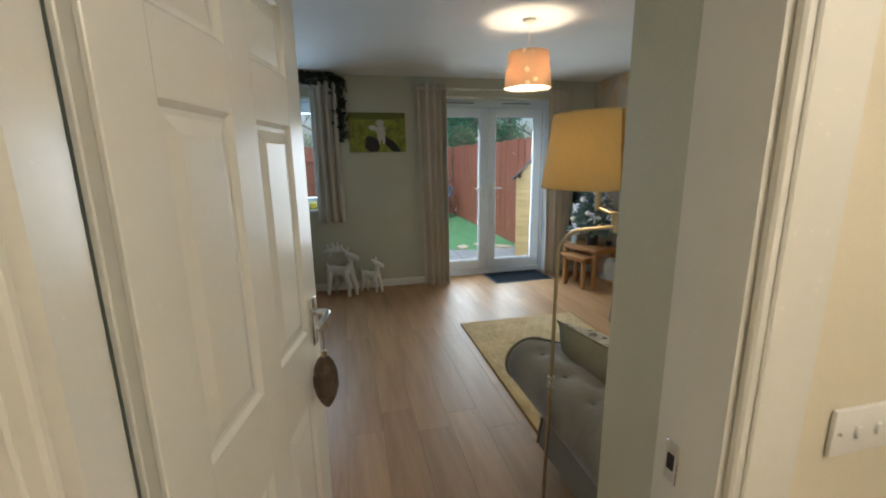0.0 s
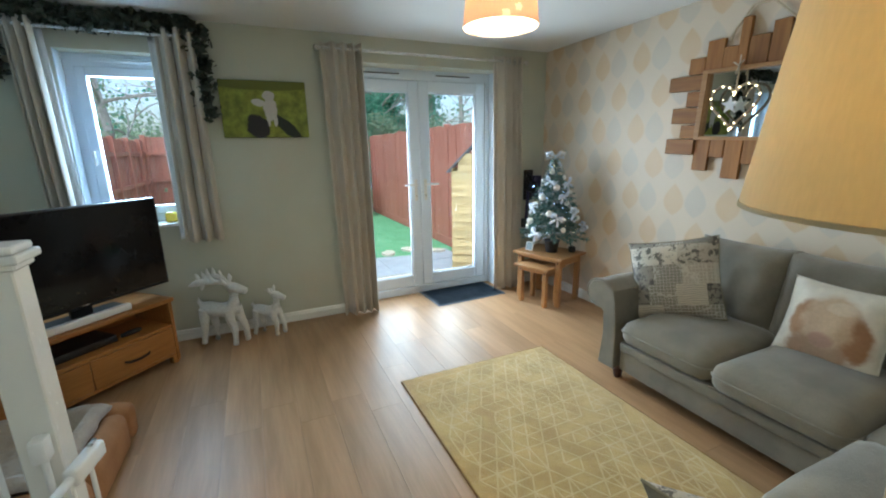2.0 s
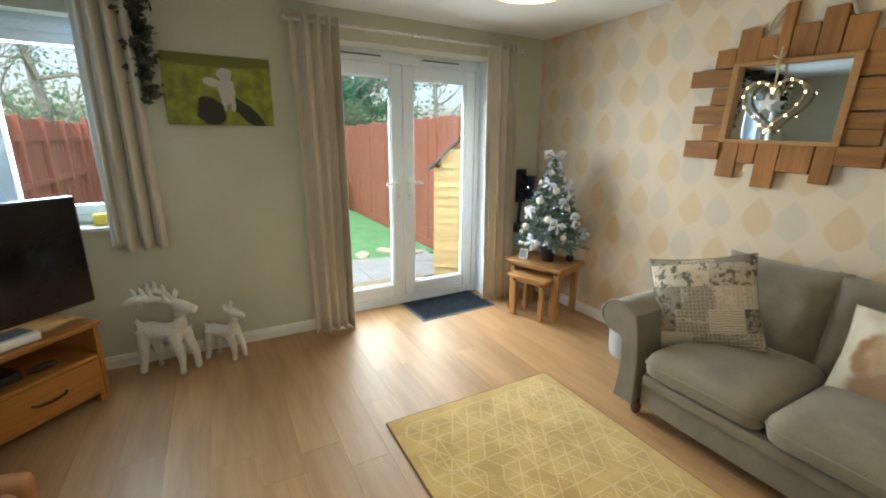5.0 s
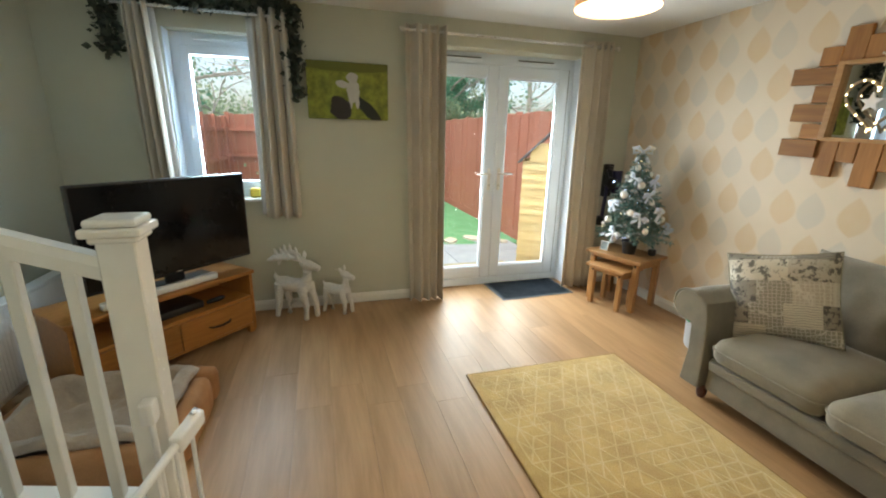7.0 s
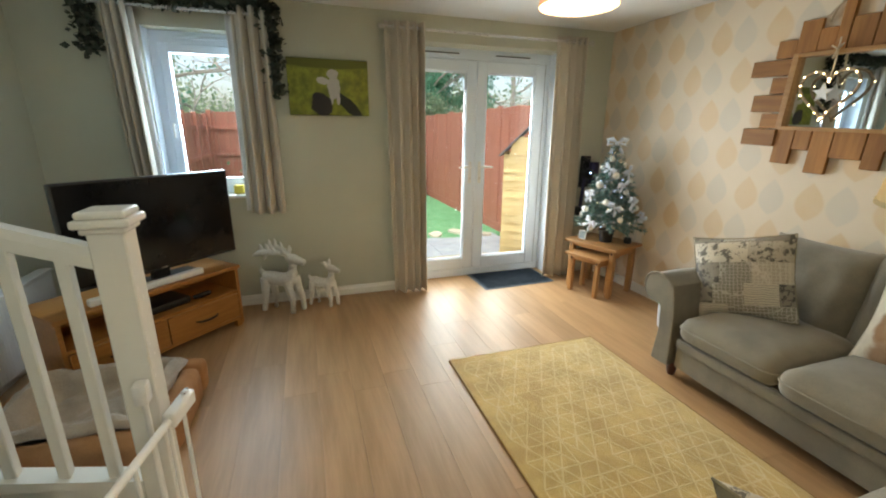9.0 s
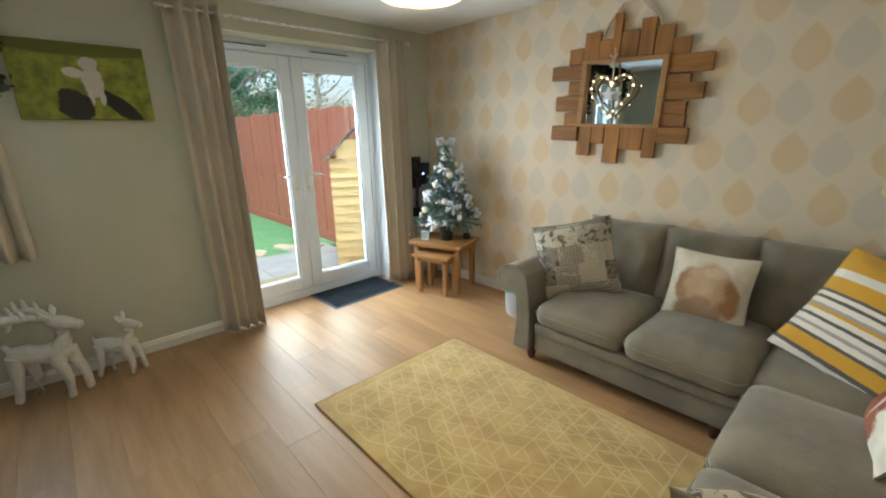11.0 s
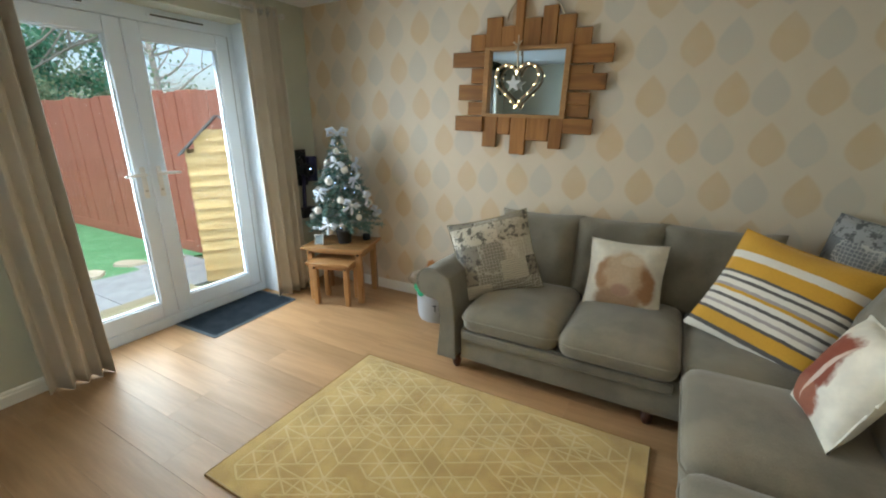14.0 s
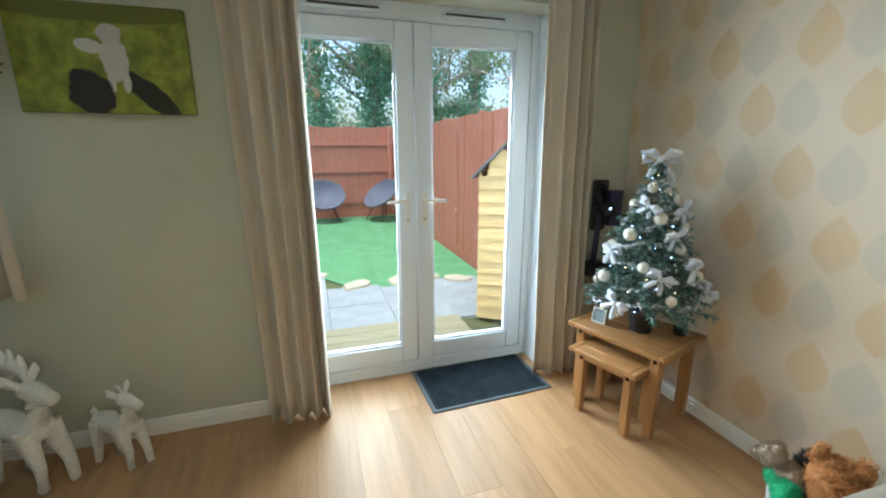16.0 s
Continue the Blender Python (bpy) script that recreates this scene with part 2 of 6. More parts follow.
def leaf_skin(name, a, b):
    """Leaves that let some of the sky's light pass, each a little different."""
    m, nt, p = nodes_of(name)
    geo = nt.nodes.new("ShaderNodeNewGeometry")
    col = mixed(nt, geo.outputs["Random Per Island"], a, b)
    col = mixed(nt, 0.3, col, mixed(nt, grain(nt, 8.0), (0.3, 0.3, 0.3), (1, 1, 1)), "OVERLAY")
    nt.links.new(col, p.inputs["Base Color"])
    p.inputs["Roughness"].default_value = 0.55
    tr = nt.nodes.new("ShaderNodeBsdfTranslucent")
    nt.links.new(col, tr.inputs[0])
    mx = nt.nodes.new("ShaderNodeMixShader")
    mx.inputs[0].default_value = 0.45
    nt.links.new(p.outputs[0], mx.inputs[1])
    nt.links.new(tr.outputs[0], mx.inputs[2])
    nt.links.new(mx.outputs[0], nt.nodes["Material Output"].inputs[0])
    return m


def pane_glass(name):
    m, nt, p = nodes_of(name)
    nt.nodes.remove(p)
    tr = nt.nodes.new("ShaderNodeBsdfTransparent")
    tr.inputs[0].default_value = (0.97, 0.985, 0.98, 1)
    gl = nt.nodes.new("ShaderNodeBsdfGlossy")
    gl.inputs["Roughness"].default_value = 0.01
    fr = nt.nodes.new("ShaderNodeFresnel")
    fr.inputs[0].default_value = 1.45
    mx = nt.nodes.new("ShaderNodeMixShader")
    nt.links.new(calc(nt, "MULTIPLY", fr.outputs[0], 0.7), mx.inputs[0])
    nt.links.new(tr.outputs[0], mx.inputs[1])
    nt.links.new(gl.outputs[0], mx.inputs[2])
    nt.links.new(mx.outputs[0], nt.nodes["Material Output"].inputs[0])
    return m


SAGE = surface("sage_paint", (0.53, 0.53, 0.425), (0.57, 0.57, 0.46), 1.5, 0.55, fine=240, bump=0.05)
CREAM = surface("cream_paint", (0.72, 0.66, 0.52), (0.76, 0.70, 0.56), 1.5, 0.6, fine=240, bump=0.05)
CEIL = surface("ceiling_paint", (0.76, 0.77, 0.77), (0.80, 0.81, 0.80), 1.2, 0.8, fine=160, bump=0.06)
PAPER = paper("leaf_wallpaper")
GLOSS = surface("white_gloss_paint", (0.80, 0.79, 0.73), (0.84, 0.83, 0.78), 2.0, 0.24, fine=70, bump=0.05, mottle=0.08)
# White uPVC with the sky's bluish light tinted into its base colour.
UPVC = surface("sky_tinted_upvc", (0.76, 0.84, 0.93), (0.79, 0.87, 0.96), 2.0, 0.36, fine=5, bump=0.0, mottle=0.02)
LAMINATE = timber("oak_laminate", (0.445, 0.272, 0.138), (0.345, 0.203, 0.095), 1, 0.43, 1.6, 0.11, True, 9.0, 0.17, 0.4)
SUB = surface("dark_joint", (0.20, 0.135, 0.08), (0.24, 0.165, 0.10))
SOFA = surface("grey_velvet", (0.146, 0.128, 0.094), (0.222, 0.194, 0.142), 4.0, 0.85, fine=150, bump=0.4, sheen=0.35)
SOFA_DARK = surface("grey_piping", (0.10, 0.10, 0.088), (0.13, 0.13, 0.115), 8, 0.85, bump=0.2)
MAHOG = timber("dark_mahogany", (0.09, 0.03, 0.018), (0.05, 0.017, 0.01), 2, 0.3)
RUG = surface("mustard_pile", (0.40, 0.255, 0.058), (0.55, 0.372, 0.108), 6, 0.95, fine=260, bump=0.6, sheen=0.5)
RUGLINE = surface("pale_pile", (0.53, 0.385, 0.145), (0.63, 0.48, 0.215), 6, 0.95, fine=260, bump=0.5, sheen=0.5)
RUGEDGE = surface("rug_backing", (0.22, 0.12, 0.035), (0.28, 0.16, 0.05), 9, 0.95)
CURT = surface("beige_linen", (0.56, 0.50, 0.41), (0.62, 0.555, 0.46), 2, 0.85, fine=300, bump=0.3, sheen=0.15)
LINING = surface("white_lining", (0.72, 0.72, 0.72), (0.78, 0.78, 0.77), 3, 0.85, fine=300, bump=0.2)
STEEL = surface("brushed_steel", (0.62, 0.61, 0.59), (0.68, 0.67, 0.65), 6, 0.28, 1.0, bump=0.05)
BRASS = surface("satin_brass", (0.46, 0.37, 0.22), (0.52, 0.42, 0.26), 6, 0.36, 1.0, bump=0.05)
CHROME = surface("chrome", (0.80, 0.80, 0.80), (0.85, 0.85, 0.85), 6, 0.12, 1.0, bump=0.0)
OAK = timber("honey_oak", (0.40, 0.175, 0.04), (0.31, 0.128, 0.027), 0, 0.4)
PINE = timber("waxed_pine", (0.43, 0.235, 0.09), (0.34, 0.17, 0.06), 0, 0.42)
PINE_LEG = timber("waxed_pine_leg", (0.42, 0.225, 0.085), (0.33, 0.165, 0.06), 2, 0.42)
RECLAIM = timber("reclaimed_plank", (0.34, 0.150, 0.035), (0.215, 0.086, 0.018), 0, 0.6, 2.5, 0.16)
RECLAIM_V = timber("reclaimed_plank_upright", (0.34, 0.150, 0.035), (0.215, 0.086, 0.018), 2, 0.6, 2.5, 0.16)
BLACK = surface("black_plastic", (0.012, 0.012, 0.013), (0.02, 0.02, 0.021), 4, 0.35, bump=0.04)
SCREEN = surface("screen_glass", (0.006, 0.006, 0.007), (0.008, 0.008, 0.009), 4, 0.10, bump=0.0, spec=0.25)
DARKMETAL = surface("dark_iron", (0.035, 0.028, 0.022), (0.05, 0.04, 0.03), 6, 0.45, 0.8)
PLASTIC = surface("white_plastic", (0.78, 0.78, 0.76), (0.82, 0.82, 0.80), 4, 0.35, bump=0.02)
MATRUB = surface("blue_grey_rubber", (0.012, 0.020, 0.030), (0.022, 0.032, 0.044), 10, 0.9, fine=180, bump=0.6, spec=0.2)
MATEDGE = surface("mat_border", (0.06, 0.078, 0.095), (0.08, 0.10, 0.118), 10, 0.8)
MIRROR = surface("mirror_silver", (0.80, 0.84, 0.84), (0.80, 0.84, 0.84), 1, 0.01, 1.0, bump=0.0, mottle=0.0)
GLASS = pane_glass("clear_pane")
PAINTING = blotted("meadow_print", (0.32, 0.36, 0.04), [
    (0.0, 0.19, 0.40, 0.05, (0.16, 0.17, 0.02)), 
    (0.15, -0.135, 0.15, 0.042, (0.022, 0.026, 0.012), -42), (0.037, 0.0, 0.050, 0.085, (0.66, 0.63, 0.57)), (0.032, 0.10, 0.042, 0.038, (0.62, 0.59, 0.54)),
    (-0.045, 0.05, 0.048, 0.026, (0.70, 0.67, 0.61), -12), (0.015, -0.085, 0.014, 0.045, (0.68, 0.65, 0.60)), (0.068, -0.085, 0.014, 0.045, (0.68, 0.65, 0.60)),
    (-0.065, -0.13, 0.080, 0.095, (0.028, 0.022, 0.02), 20)], 0.55, 0.14, 0.7, 0.50)
GOLDPRINT = blotted("cream_print_tan", (0.80, 0.75, 0.64), [
    (-0.01, -0.13, 0.125, 0.10, (0.46, 0.30, 0.19)), (0.105, -0.02, 0.055, 0.105, (0.40, 0.21, 0.10), 14), (-0.105, 0.01, 0.045, 0.09, (0.45, 0.26, 0.14), -10),
    (0.0, 0.02, 0.10, 0.125, (0.64, 0.47, 0.31)), (-0.01, -0.075, 0.05, 0.035, (0.50, 0.31, 0.22)), (0.03, 0.09, 0.05, 0.03, (0.72, 0.58, 0.42))], 0.8, 0.45, 0.9)
REDPRINT = blotted("cream_print_chestnut", (0.80, 0.76, 0.66), [
    (-0.05, -0.02, 0.095, 0.155, (0.26, 0.065, 0.035), -8), (-0.02, -0.12, 0.10, 0.06, (0.34, 0.12, 0.07)), (-0.01, -0.02, 0.014, 0.12, (0.72, 0.55, 0.46), -14)], 0.8, 0.3, 1.1)
PATCH = patchwork("patchwork_print", ((0.47, 0.42, 0.335), (0.27, 0.245, 0.20), (0.60, 0.55, 0.45), (0.055, 0.05, 0.045)))
PATCH_DARK = patchwork("grey_floral_print", ((0.24, 0.24, 0.24), (0.17, 0.175, 0.18), (0.30, 0.30, 0.29), (0.06, 0.06, 0.06)))
CUSHBACK = surface("olive_cotton", (0.20, 0.178, 0.115), (0.24, 0.213, 0.145), 4, 0.85, fine=220, bump=0.3)
O, W_, G_, L_ = (0.60, 0.32, 0.03), (0.74, 0.70, 0.62), (0.10, 0.09, 0.085), (0.36, 0.32, 0.31)
STRIPES = striped("ochre_stripes", 2, [(-0.245, W_), (-0.225, G_), (-0.165, O), (-0.150, G_), (-0.125, W_), (-0.110, L_), (-0.085, W_), (-0.070, G_), (-0.045, W_), (-0.030, O), (-0.015, L_),
                                       (0.010, W_), (0.025, G_), (0.045, W_), (0.058, G_), (0.125, O), (0.165, W_), (0.9, O)])
WHITEGLIT = surface("white_glitter", (0.76, 0.74, 0.68), (0.86, 0.84, 0.79), 60, 0.35, fine=300, bump=0.8)
NEEDLE = surface("frosted_needles", (0.018, 0.075, 0.042), (0.24, 0.40, 0.38), 30, 0.6, fine=200, bump=0.2)
TINSEL = surface("silver_tinsel", (0.70, 0.76, 0.86), (0.88, 0.90, 0.94), 40, 0.18, 0.9, bump=0.0)
BAUBLE = surface("pearl_bauble", (0.80, 0.77, 0.70), (0.85, 0.83, 0.77), 12, 0.25, bump=0.05, coat=0.5)
RIBBON = surface("white_ribbon", (0.64, 0.72, 0.86), (0.74, 0.80, 0.90), 20, 0.45, bump=0.1)
GARLAND = surface("dark_ivy_leaf", (0.012, 0.026, 0.014), (0.075, 0.085, 0.06), 30, 0.6, fine=150, bump=0.1)
RADIATOR = surface("radiator_enamel", (0.78, 0.79, 0.78), (0.82, 0.83, 0.82), 3, 0.35, bump=0.02)
BEDSIDE = surface("tan_suede", (0.33, 0.155, 0.06), (0.40, 0.20, 0.085), 6, 0.9, fine=160, bump=0.4)
FLEECE = surface("beige_fleece", (0.36, 0.285, 0.215), (0.44, 0.355, 0.275), 7, 0.95, fine=120, bump=0.9, sheen=0.4)
FUR = surface("brown_fur", (0.075, 0.05, 0.035), (0.13, 0.09, 0.065), 30, 0.95, fine=260, bump=1.0)
TEDDY = surface("ginger_plush", (0.44, 0.19, 0.06), (0.54, 0.26, 0.10), 20, 0.95, fine=220, bump=0.9)
BINCLOTH = surface("pale_grey_canvas", (0.36, 0.37, 0.385), (0.42, 0.43, 0.445), 5, 0.85, fine=200, bump=0.3)
INK = surface("dark_lettering", (0.03, 0.03, 0.035), (0.04, 0.04, 0.045), 5, 0.8)
REDGLASS = surface("red_glaze", (0.42, 0.05, 0.035), (0.50, 0.07, 0.05), 6, 0.15, bump=0.02, coat=0.5)
PURPLE = surface("purple_plastic", (0.028, 0.024, 0.065), (0.04, 0.033, 0.09), 4, 0.3, bump=0.02)
GREENTOY = surface("green_felt", (0.03, 0.38, 0.18), (0.05, 0.46, 0.22), 9, 0.8)
REDTOY = surface("crimson_felt", (0.42, 0.03, 0.07), (0.48, 0.05, 0.09), 9, 0.8)
BARE = surface("white_wicker", (0.50, 0.40, 0.28), (0.60, 0.50, 0.36), 30, 0.8, fine=140, bump=0.5)
WICKERTAN = surface("tan_wicker", (0.26, 0.19, 0.12), (0.33, 0.25, 0.16), 30, 0.8, fine=140, bump=0.5)
LED = glowing("warm_led", (1.0, 0.80, 0.45), 3.5)
BLUELED = glowing("blue_led", (0.35, 0.55, 1.0), 5.0)
BULB = glowing("bulb_glass", (1.0, 0.80, 0.52), 9.0)
PENDCLOTH = shade_cloth("peach_shade_cloth", (0.74, 0.58, 0.44), (0.70, 0.53, 0.39), 0.34, (0.92, 0.84, 0.70))
LAMPCLOTH = shade_cloth("mustard_shade_cloth", (0.70, 0.56, 0.30), (0.66, 0.52, 0.26), 0.38)
CARPET = surface("stair_carpet", (0.34, 0.30, 0.25), (0.40, 0.355, 0.30), 8, 0.95, fine=200, bump=0.8)
FENCE = timber("red_brown_fence_stain", (0.42, 0.16, 0.10), (0.36, 0.13, 0.08), 2, 0.75, 3.0, 0.05)
FENCE_H = timber("red_brown_rail_stain", (0.42, 0.16, 0.10), (0.34, 0.12, 0.075), 0, 0.75, 3.0, 0.10)
SHEDWOOD = timber("golden_shiplap", (0.60, 0.43, 0.20), (0.50, 0.34, 0.14), 0, 0.7, 3.0, 0.10, False)
FELT = surface("grey_roof_felt", (0.10, 0.10, 0.105), (0.15, 0.15, 0.155), 12, 0.9, bump=0.6)
DECK = timber("weathered_deck", (0.31, 0.29, 0.19), (0.24, 0.22, 0.13), 0, 0.75)
SLAB = surface("grey_paving", (0.25, 0.285, 0.30), (0.31, 0.345, 0.36), 6, 0.85, fine=120, bump=0.4, vary=0.03)
SANDSTONE = surface("buff_sandstone", (0.40, 0.37, 0.28), (0.48, 0.45, 0.35), 9, 0.85, bump=0.5, vary=0.1)
LAWN = surface("artificial_turf", (0.085, 0.25, 0.105), (0.12, 0.30, 0.14), 5, 0.9, fine=200, bump=0.5, mottle=0.08)
EARTH = surface("winter_earth", (0.10, 0.085, 0.05), (0.09, 0.12, 0.04), 2, 0.95, fine=30, bump=0.8)
BARK = surface("grey_bark", (0.36, 0.33, 0.28), (0.45, 0.41, 0.35), 6, 0.9, fine=40, bump=0.8)
IVY = leaf_skin("ivy_leaf", (0.09, 0.29, 0.17), (0.25, 0.50, 0.33))
TWIGLEAF = leaf_skin("pale_twig_leaf", (0.20, 0.29, 0.16), (0.36, 0.43, 0.27))
WICKER = surface("grey_rattan", (0.085, 0.095, 0.13), (0.12, 0.13, 0.17), 40, 0.7, fine=160, bump=0.7)


# ---- builders ----
def box(bm, x0, x1, y0, y1, z0, z1, bevel=0.0, m=None, seg=1):
    got = bmesh.ops.create_cube(bm, size=1.0)["verts"]
    bmesh.ops.scale(bm, vec=(x1 - x0, y1 - y0, z1 - z0), verts=got)
    bmesh.ops.translate(bm, vec=((x0 + x1) / 2, (y0 + y1) / 2, (z0 + z1) / 2), verts=got)
    if bevel:
        edges = list({e for v in got for e in v.link_edges})
        got = bmesh.ops.bevel(bm, geom=edges, offset=bevel, segments=seg, profile=0.5, affect="EDGES")["verts"]
    if m is not None:
        bmesh.ops.transform(bm, matrix=m, verts=got)
    return bm


def block(x0, x1, y0, y1, z0, z1, bevel=0.0, m=None, seg=1):
    return box(bmesh.new(), x0, x1, y0, y1, z0, z1, bevel, m, seg)


def rod(bm, a, b, r, r2=None, n=12):
    a, b = Vector(a), Vector(b)
    m = Matrix.Translation((a + b) / 2) @ (b - a).to_track_quat("Z", "Y").to_matrix().to_4x4()
    bmesh.ops.create_cone(bm, cap_ends=True, segments=n, radius1=r, radius2=r if r2 is None else r2, depth=(b - a).length, matrix=m)
    return bm


def ball(bm, c, r, n=12, scale=(1, 1, 1)):
    m = Matrix.Translation(c) @ Matrix.Diagonal((*scale, 1))
    bmesh.ops.create_uvsphere(bm, u_segments=n, v_segments=max(6, n * 2 // 3), radius=r, matrix=m)
    return bm


def tube(bm, pts, radii, n=8):
    """A round tube along a bent line."""
    pts = [Vector(p) for p in pts]
    rings = []
    for i, p in enumerate(pts):
        d = (pts[min(i + 1, len(pts) - 1)] - pts[max(i - 1, 0)]).normalized()
        q = d.to_track_quat("Z", "Y")
        r = radii[i] if isinstance(radii, (list, tuple)) else radii
        rings.append([bm.verts.new(p + q @ Vector((r * math.cos(k * math.tau / n), r * math.sin(k * math.tau / n), 0))) for k in range(n)])
    for a, b in zip(rings, rings[1:]):
        for k in range(n):
            bm.faces.new((a[k], a[(k + 1) % n], b[(k + 1) % n], b[k]))
    bm.faces.new(list(reversed(rings[0])))
    bm.faces.new(rings[-1])
    return bm


def lathe(bm, profile, n=24, centre=(0, 0, 0), wall=0.0):
    """Turned round z: profile of (r, z); wall gives a shell its thickness."""
    pts = list(profile)
    if wall:
        pts = pts + [(r - wall, z) for r, z in reversed(profile)]
    rings = []
    for r, z in pts:
        rings.append([bm.verts.new((centre[0] + max(r, 1e-4) * math.cos(k * math.tau / n), centre[1] + max(r, 1e-4) * math.sin(k * math.tau / n), centre[2] + z)) for k in range(n)])
    pairs = list(zip(rings, rings[1:])) + ([(rings[-1], rings[0])] if wall else [])
    for a, b in pairs:
        for k in range(n):
            bm.faces.new((a[k], a[(k + 1) % n], b[(k + 1) % n], b[k]))
    if not wall:
        bm.faces.new(list(reversed(rings[0])))
        bm.faces.new(rings[-1])
    return bm


def pillow(w, h, t, n=16, pinch=0.06, wrinkle=0.008, seed=0, plump=2.6):
    """A stuffed cushion standing in x-z, front towards -y, with drawn-in edges and pointed corners."""
    bm = bmesh.new()
    sides = []
    for s in (-1, 1):
        grid = []
        for j in range(n + 1):
            line = []
            for i in range(n + 1):
                u, v = 2 * i / n - 1, 2 * j / n - 1
                x = u * (1 - pinch * (1 - v * v)) * w / 2
                z = v * (1 - pinch * (1 - u * u)) * h / 2
                d = max(0.0, (1 - abs(u) ** plump) * (1 - abs(v) ** plump)) ** 0.62
                wr = wrinkle * noise.noise(Vector((u * 2.3 + seed, v * 2.3, s * 3 + seed))) * (1 - max(abs(u), abs(v)) ** 8)
                line.append(bm.verts.new((x, s * (d * t / 2 + wr + 0.002), z)))
            grid.append(line)
        for j in range(n):
            for i in range(n):
                q = (grid[j][i], grid[j][i + 1], grid[j + 1][i + 1], grid[j + 1][i])
                bm.faces.new(q if s < 0 else tuple(reversed(q)))
        sides.append(grid)
    a, b = sides
    rim = [(0, i) for i in range(n)] + [(j, n) for j in range(n)] + [(n, n - i) for i in range(n)] + [(n - j, 0) for j in range(n)]
    for (j, i), (j2, i2) in zip(rim, rim[1:] + rim[:1]):
        bm.faces.new((a[j][i], b[j][i], b[j2][i2], a[j2][i2]))
    return bm


def soften(x0, x1, y0, y1, z0, z1, r, n=9, bulge=0.02, seed=0):
    """An upholstered block with round edges and a crowned top."""
    bm = bmesh.new()
    box(bm, -1, 1, -1, 1, -1, 1)
    bmesh.ops.subdivide_edges(bm, edges=bm.edges[:], cuts=n, use_grid_fill=True)
    hx, hy, hz = (x1 - x0) / 2, (y1 - y0) / 2, (z1 - z0) / 2
    for v in bm.verts:
        p = Vector((v.co.x * hx, v.co.y * hy, v.co.z * hz))
        rr = min(r, hx, hy, hz)
        inner = Vector((max(-hx + rr, min(hx - rr, p.x)), max(-hy + rr, min(hy - rr, p.y)), max(-hz + rr, min(hz - rr, p.z))))
        d = p - inner
        if d.length > 1e-6:
            p = inner + d.normalized() * rr
        cx, cy = 1 - (p.x / hx) ** 2, 1 - (p.y / hy) ** 2
        if p.z > 0:
            p.z += bulge * max(0, cx) * max(0, cy) + 0.004 * noise.noise(Vector((p.x * 6 + seed, p.y * 6, seed)))
        p.y += 0.006 * noise.noise(Vector((p.x * 5, p.z * 5, seed + 4.0)))
        v.co = p + Vector(((x0 + x1) / 2, (y0 + y1) / 2, (z0 + z1) / 2))
    return bm


def mesh_of(name, bm, material, smooth=True):
    bmesh.ops.recalc_face_normals(bm, faces=bm.faces[:])
    me = bpy.data.meshes.new(name)
    if smooth:
        for f in bm.faces:
            f.smooth = True
        for e in bm.edges:
            if len(e.link_faces) == 2 and e.calc_face_angle(0) > 0.7:
                e.smooth = False
    bm.to_mesh(me)
    bm.free()
    me.materials.append(material)
    return me


def part(name, bm, material, parent, label="", m=None, smooth=True):
    """One mesh object under a thing or under a part."""
    ob = new(name, mesh_of(name, bm, material, smooth))
    ob.parent = parent
    if m is not None:
        ob.matrix_basis = m
    return tagged(ob, label)


def thing(name, m, label, category, group="", kind=""):
    ob = new(name)
    ob.matrix_basis = m
    ob.empty_display_size = 0.1
    return tagged(ob, label, category, group, kind)


def solid(name, bm, material, label="", category="", group="", kind="", m=None, smooth=True):
    """A thing that is one mesh."""
    ob = new(name, mesh_of(name, bm, material, smooth))
    if m is not None:
        ob.matrix_basis = m
    return tagged(ob, label, category, group, kind)


def bars(bm, lists):
    for b in lists:
        box(bm, *b)
    return bm


# ---- setting ----
BACK, RIGHT, LEFT, TOP, FRONT = 5.0, 3.0, -1.70, 2.40, 0.90
WX0, WX1, WZ0, WZ1 = -0.96, -0.27, 0.96, 2.16          # window opening
DX0, DX1, DZ1 = 0.87, 2.45, 2.195                        # french door opening
HX0, HX1 = -0.375, 0.48                                   # hall doorway

wall = bmesh.new()
bars(wall, [(LEFT, WX0, BACK, 5.30, -0.3, TOP), (WX0, WX1, BACK, 5.30, -0.3, WZ0), (WX0, WX1, BACK, 5.30, WZ1, TOP), (WX1, DX0, BACK, 5.30, -0.3, TOP),
            (DX0, DX1, BACK, 5.30, DZ1, TOP), (DX1, RIGHT, BACK, 5.30, -0.3, TOP), (DX0, DX1, BACK, 5.30, -0.3, -0.006)])
solid("wall_north", wall, SAGE, "sage grey painted wall with window and door openings", "wall", kind="structure", smooth=False)
solid("wall_east", block(RIGHT, 3.2, 0.57, 5.30, -0.3, TOP), PAPER, "cream wallpaper with ochre and grey leaf drops", "wall", kind="structure", smooth=False)
solid("wall_west", block(-1.9, LEFT, 0.57, 5.30, -0.3, TOP), SAGE, "sage grey painted wall", "wall", kind="structure", smooth=False)
front = bars(bmesh.new(), [(LEFT, HX0 - 0.03, 0.60, FRONT, -0.3, TOP), (HX1, RIGHT, 0.60, FRONT, -0.3, TOP), (HX0 - 0.03, HX1, 0.60, FRONT, 2.06, TOP)])
solid("wall_south", front, SAGE, "sage grey painted wall with a doorway", "wall", kind="structure", smooth=False)
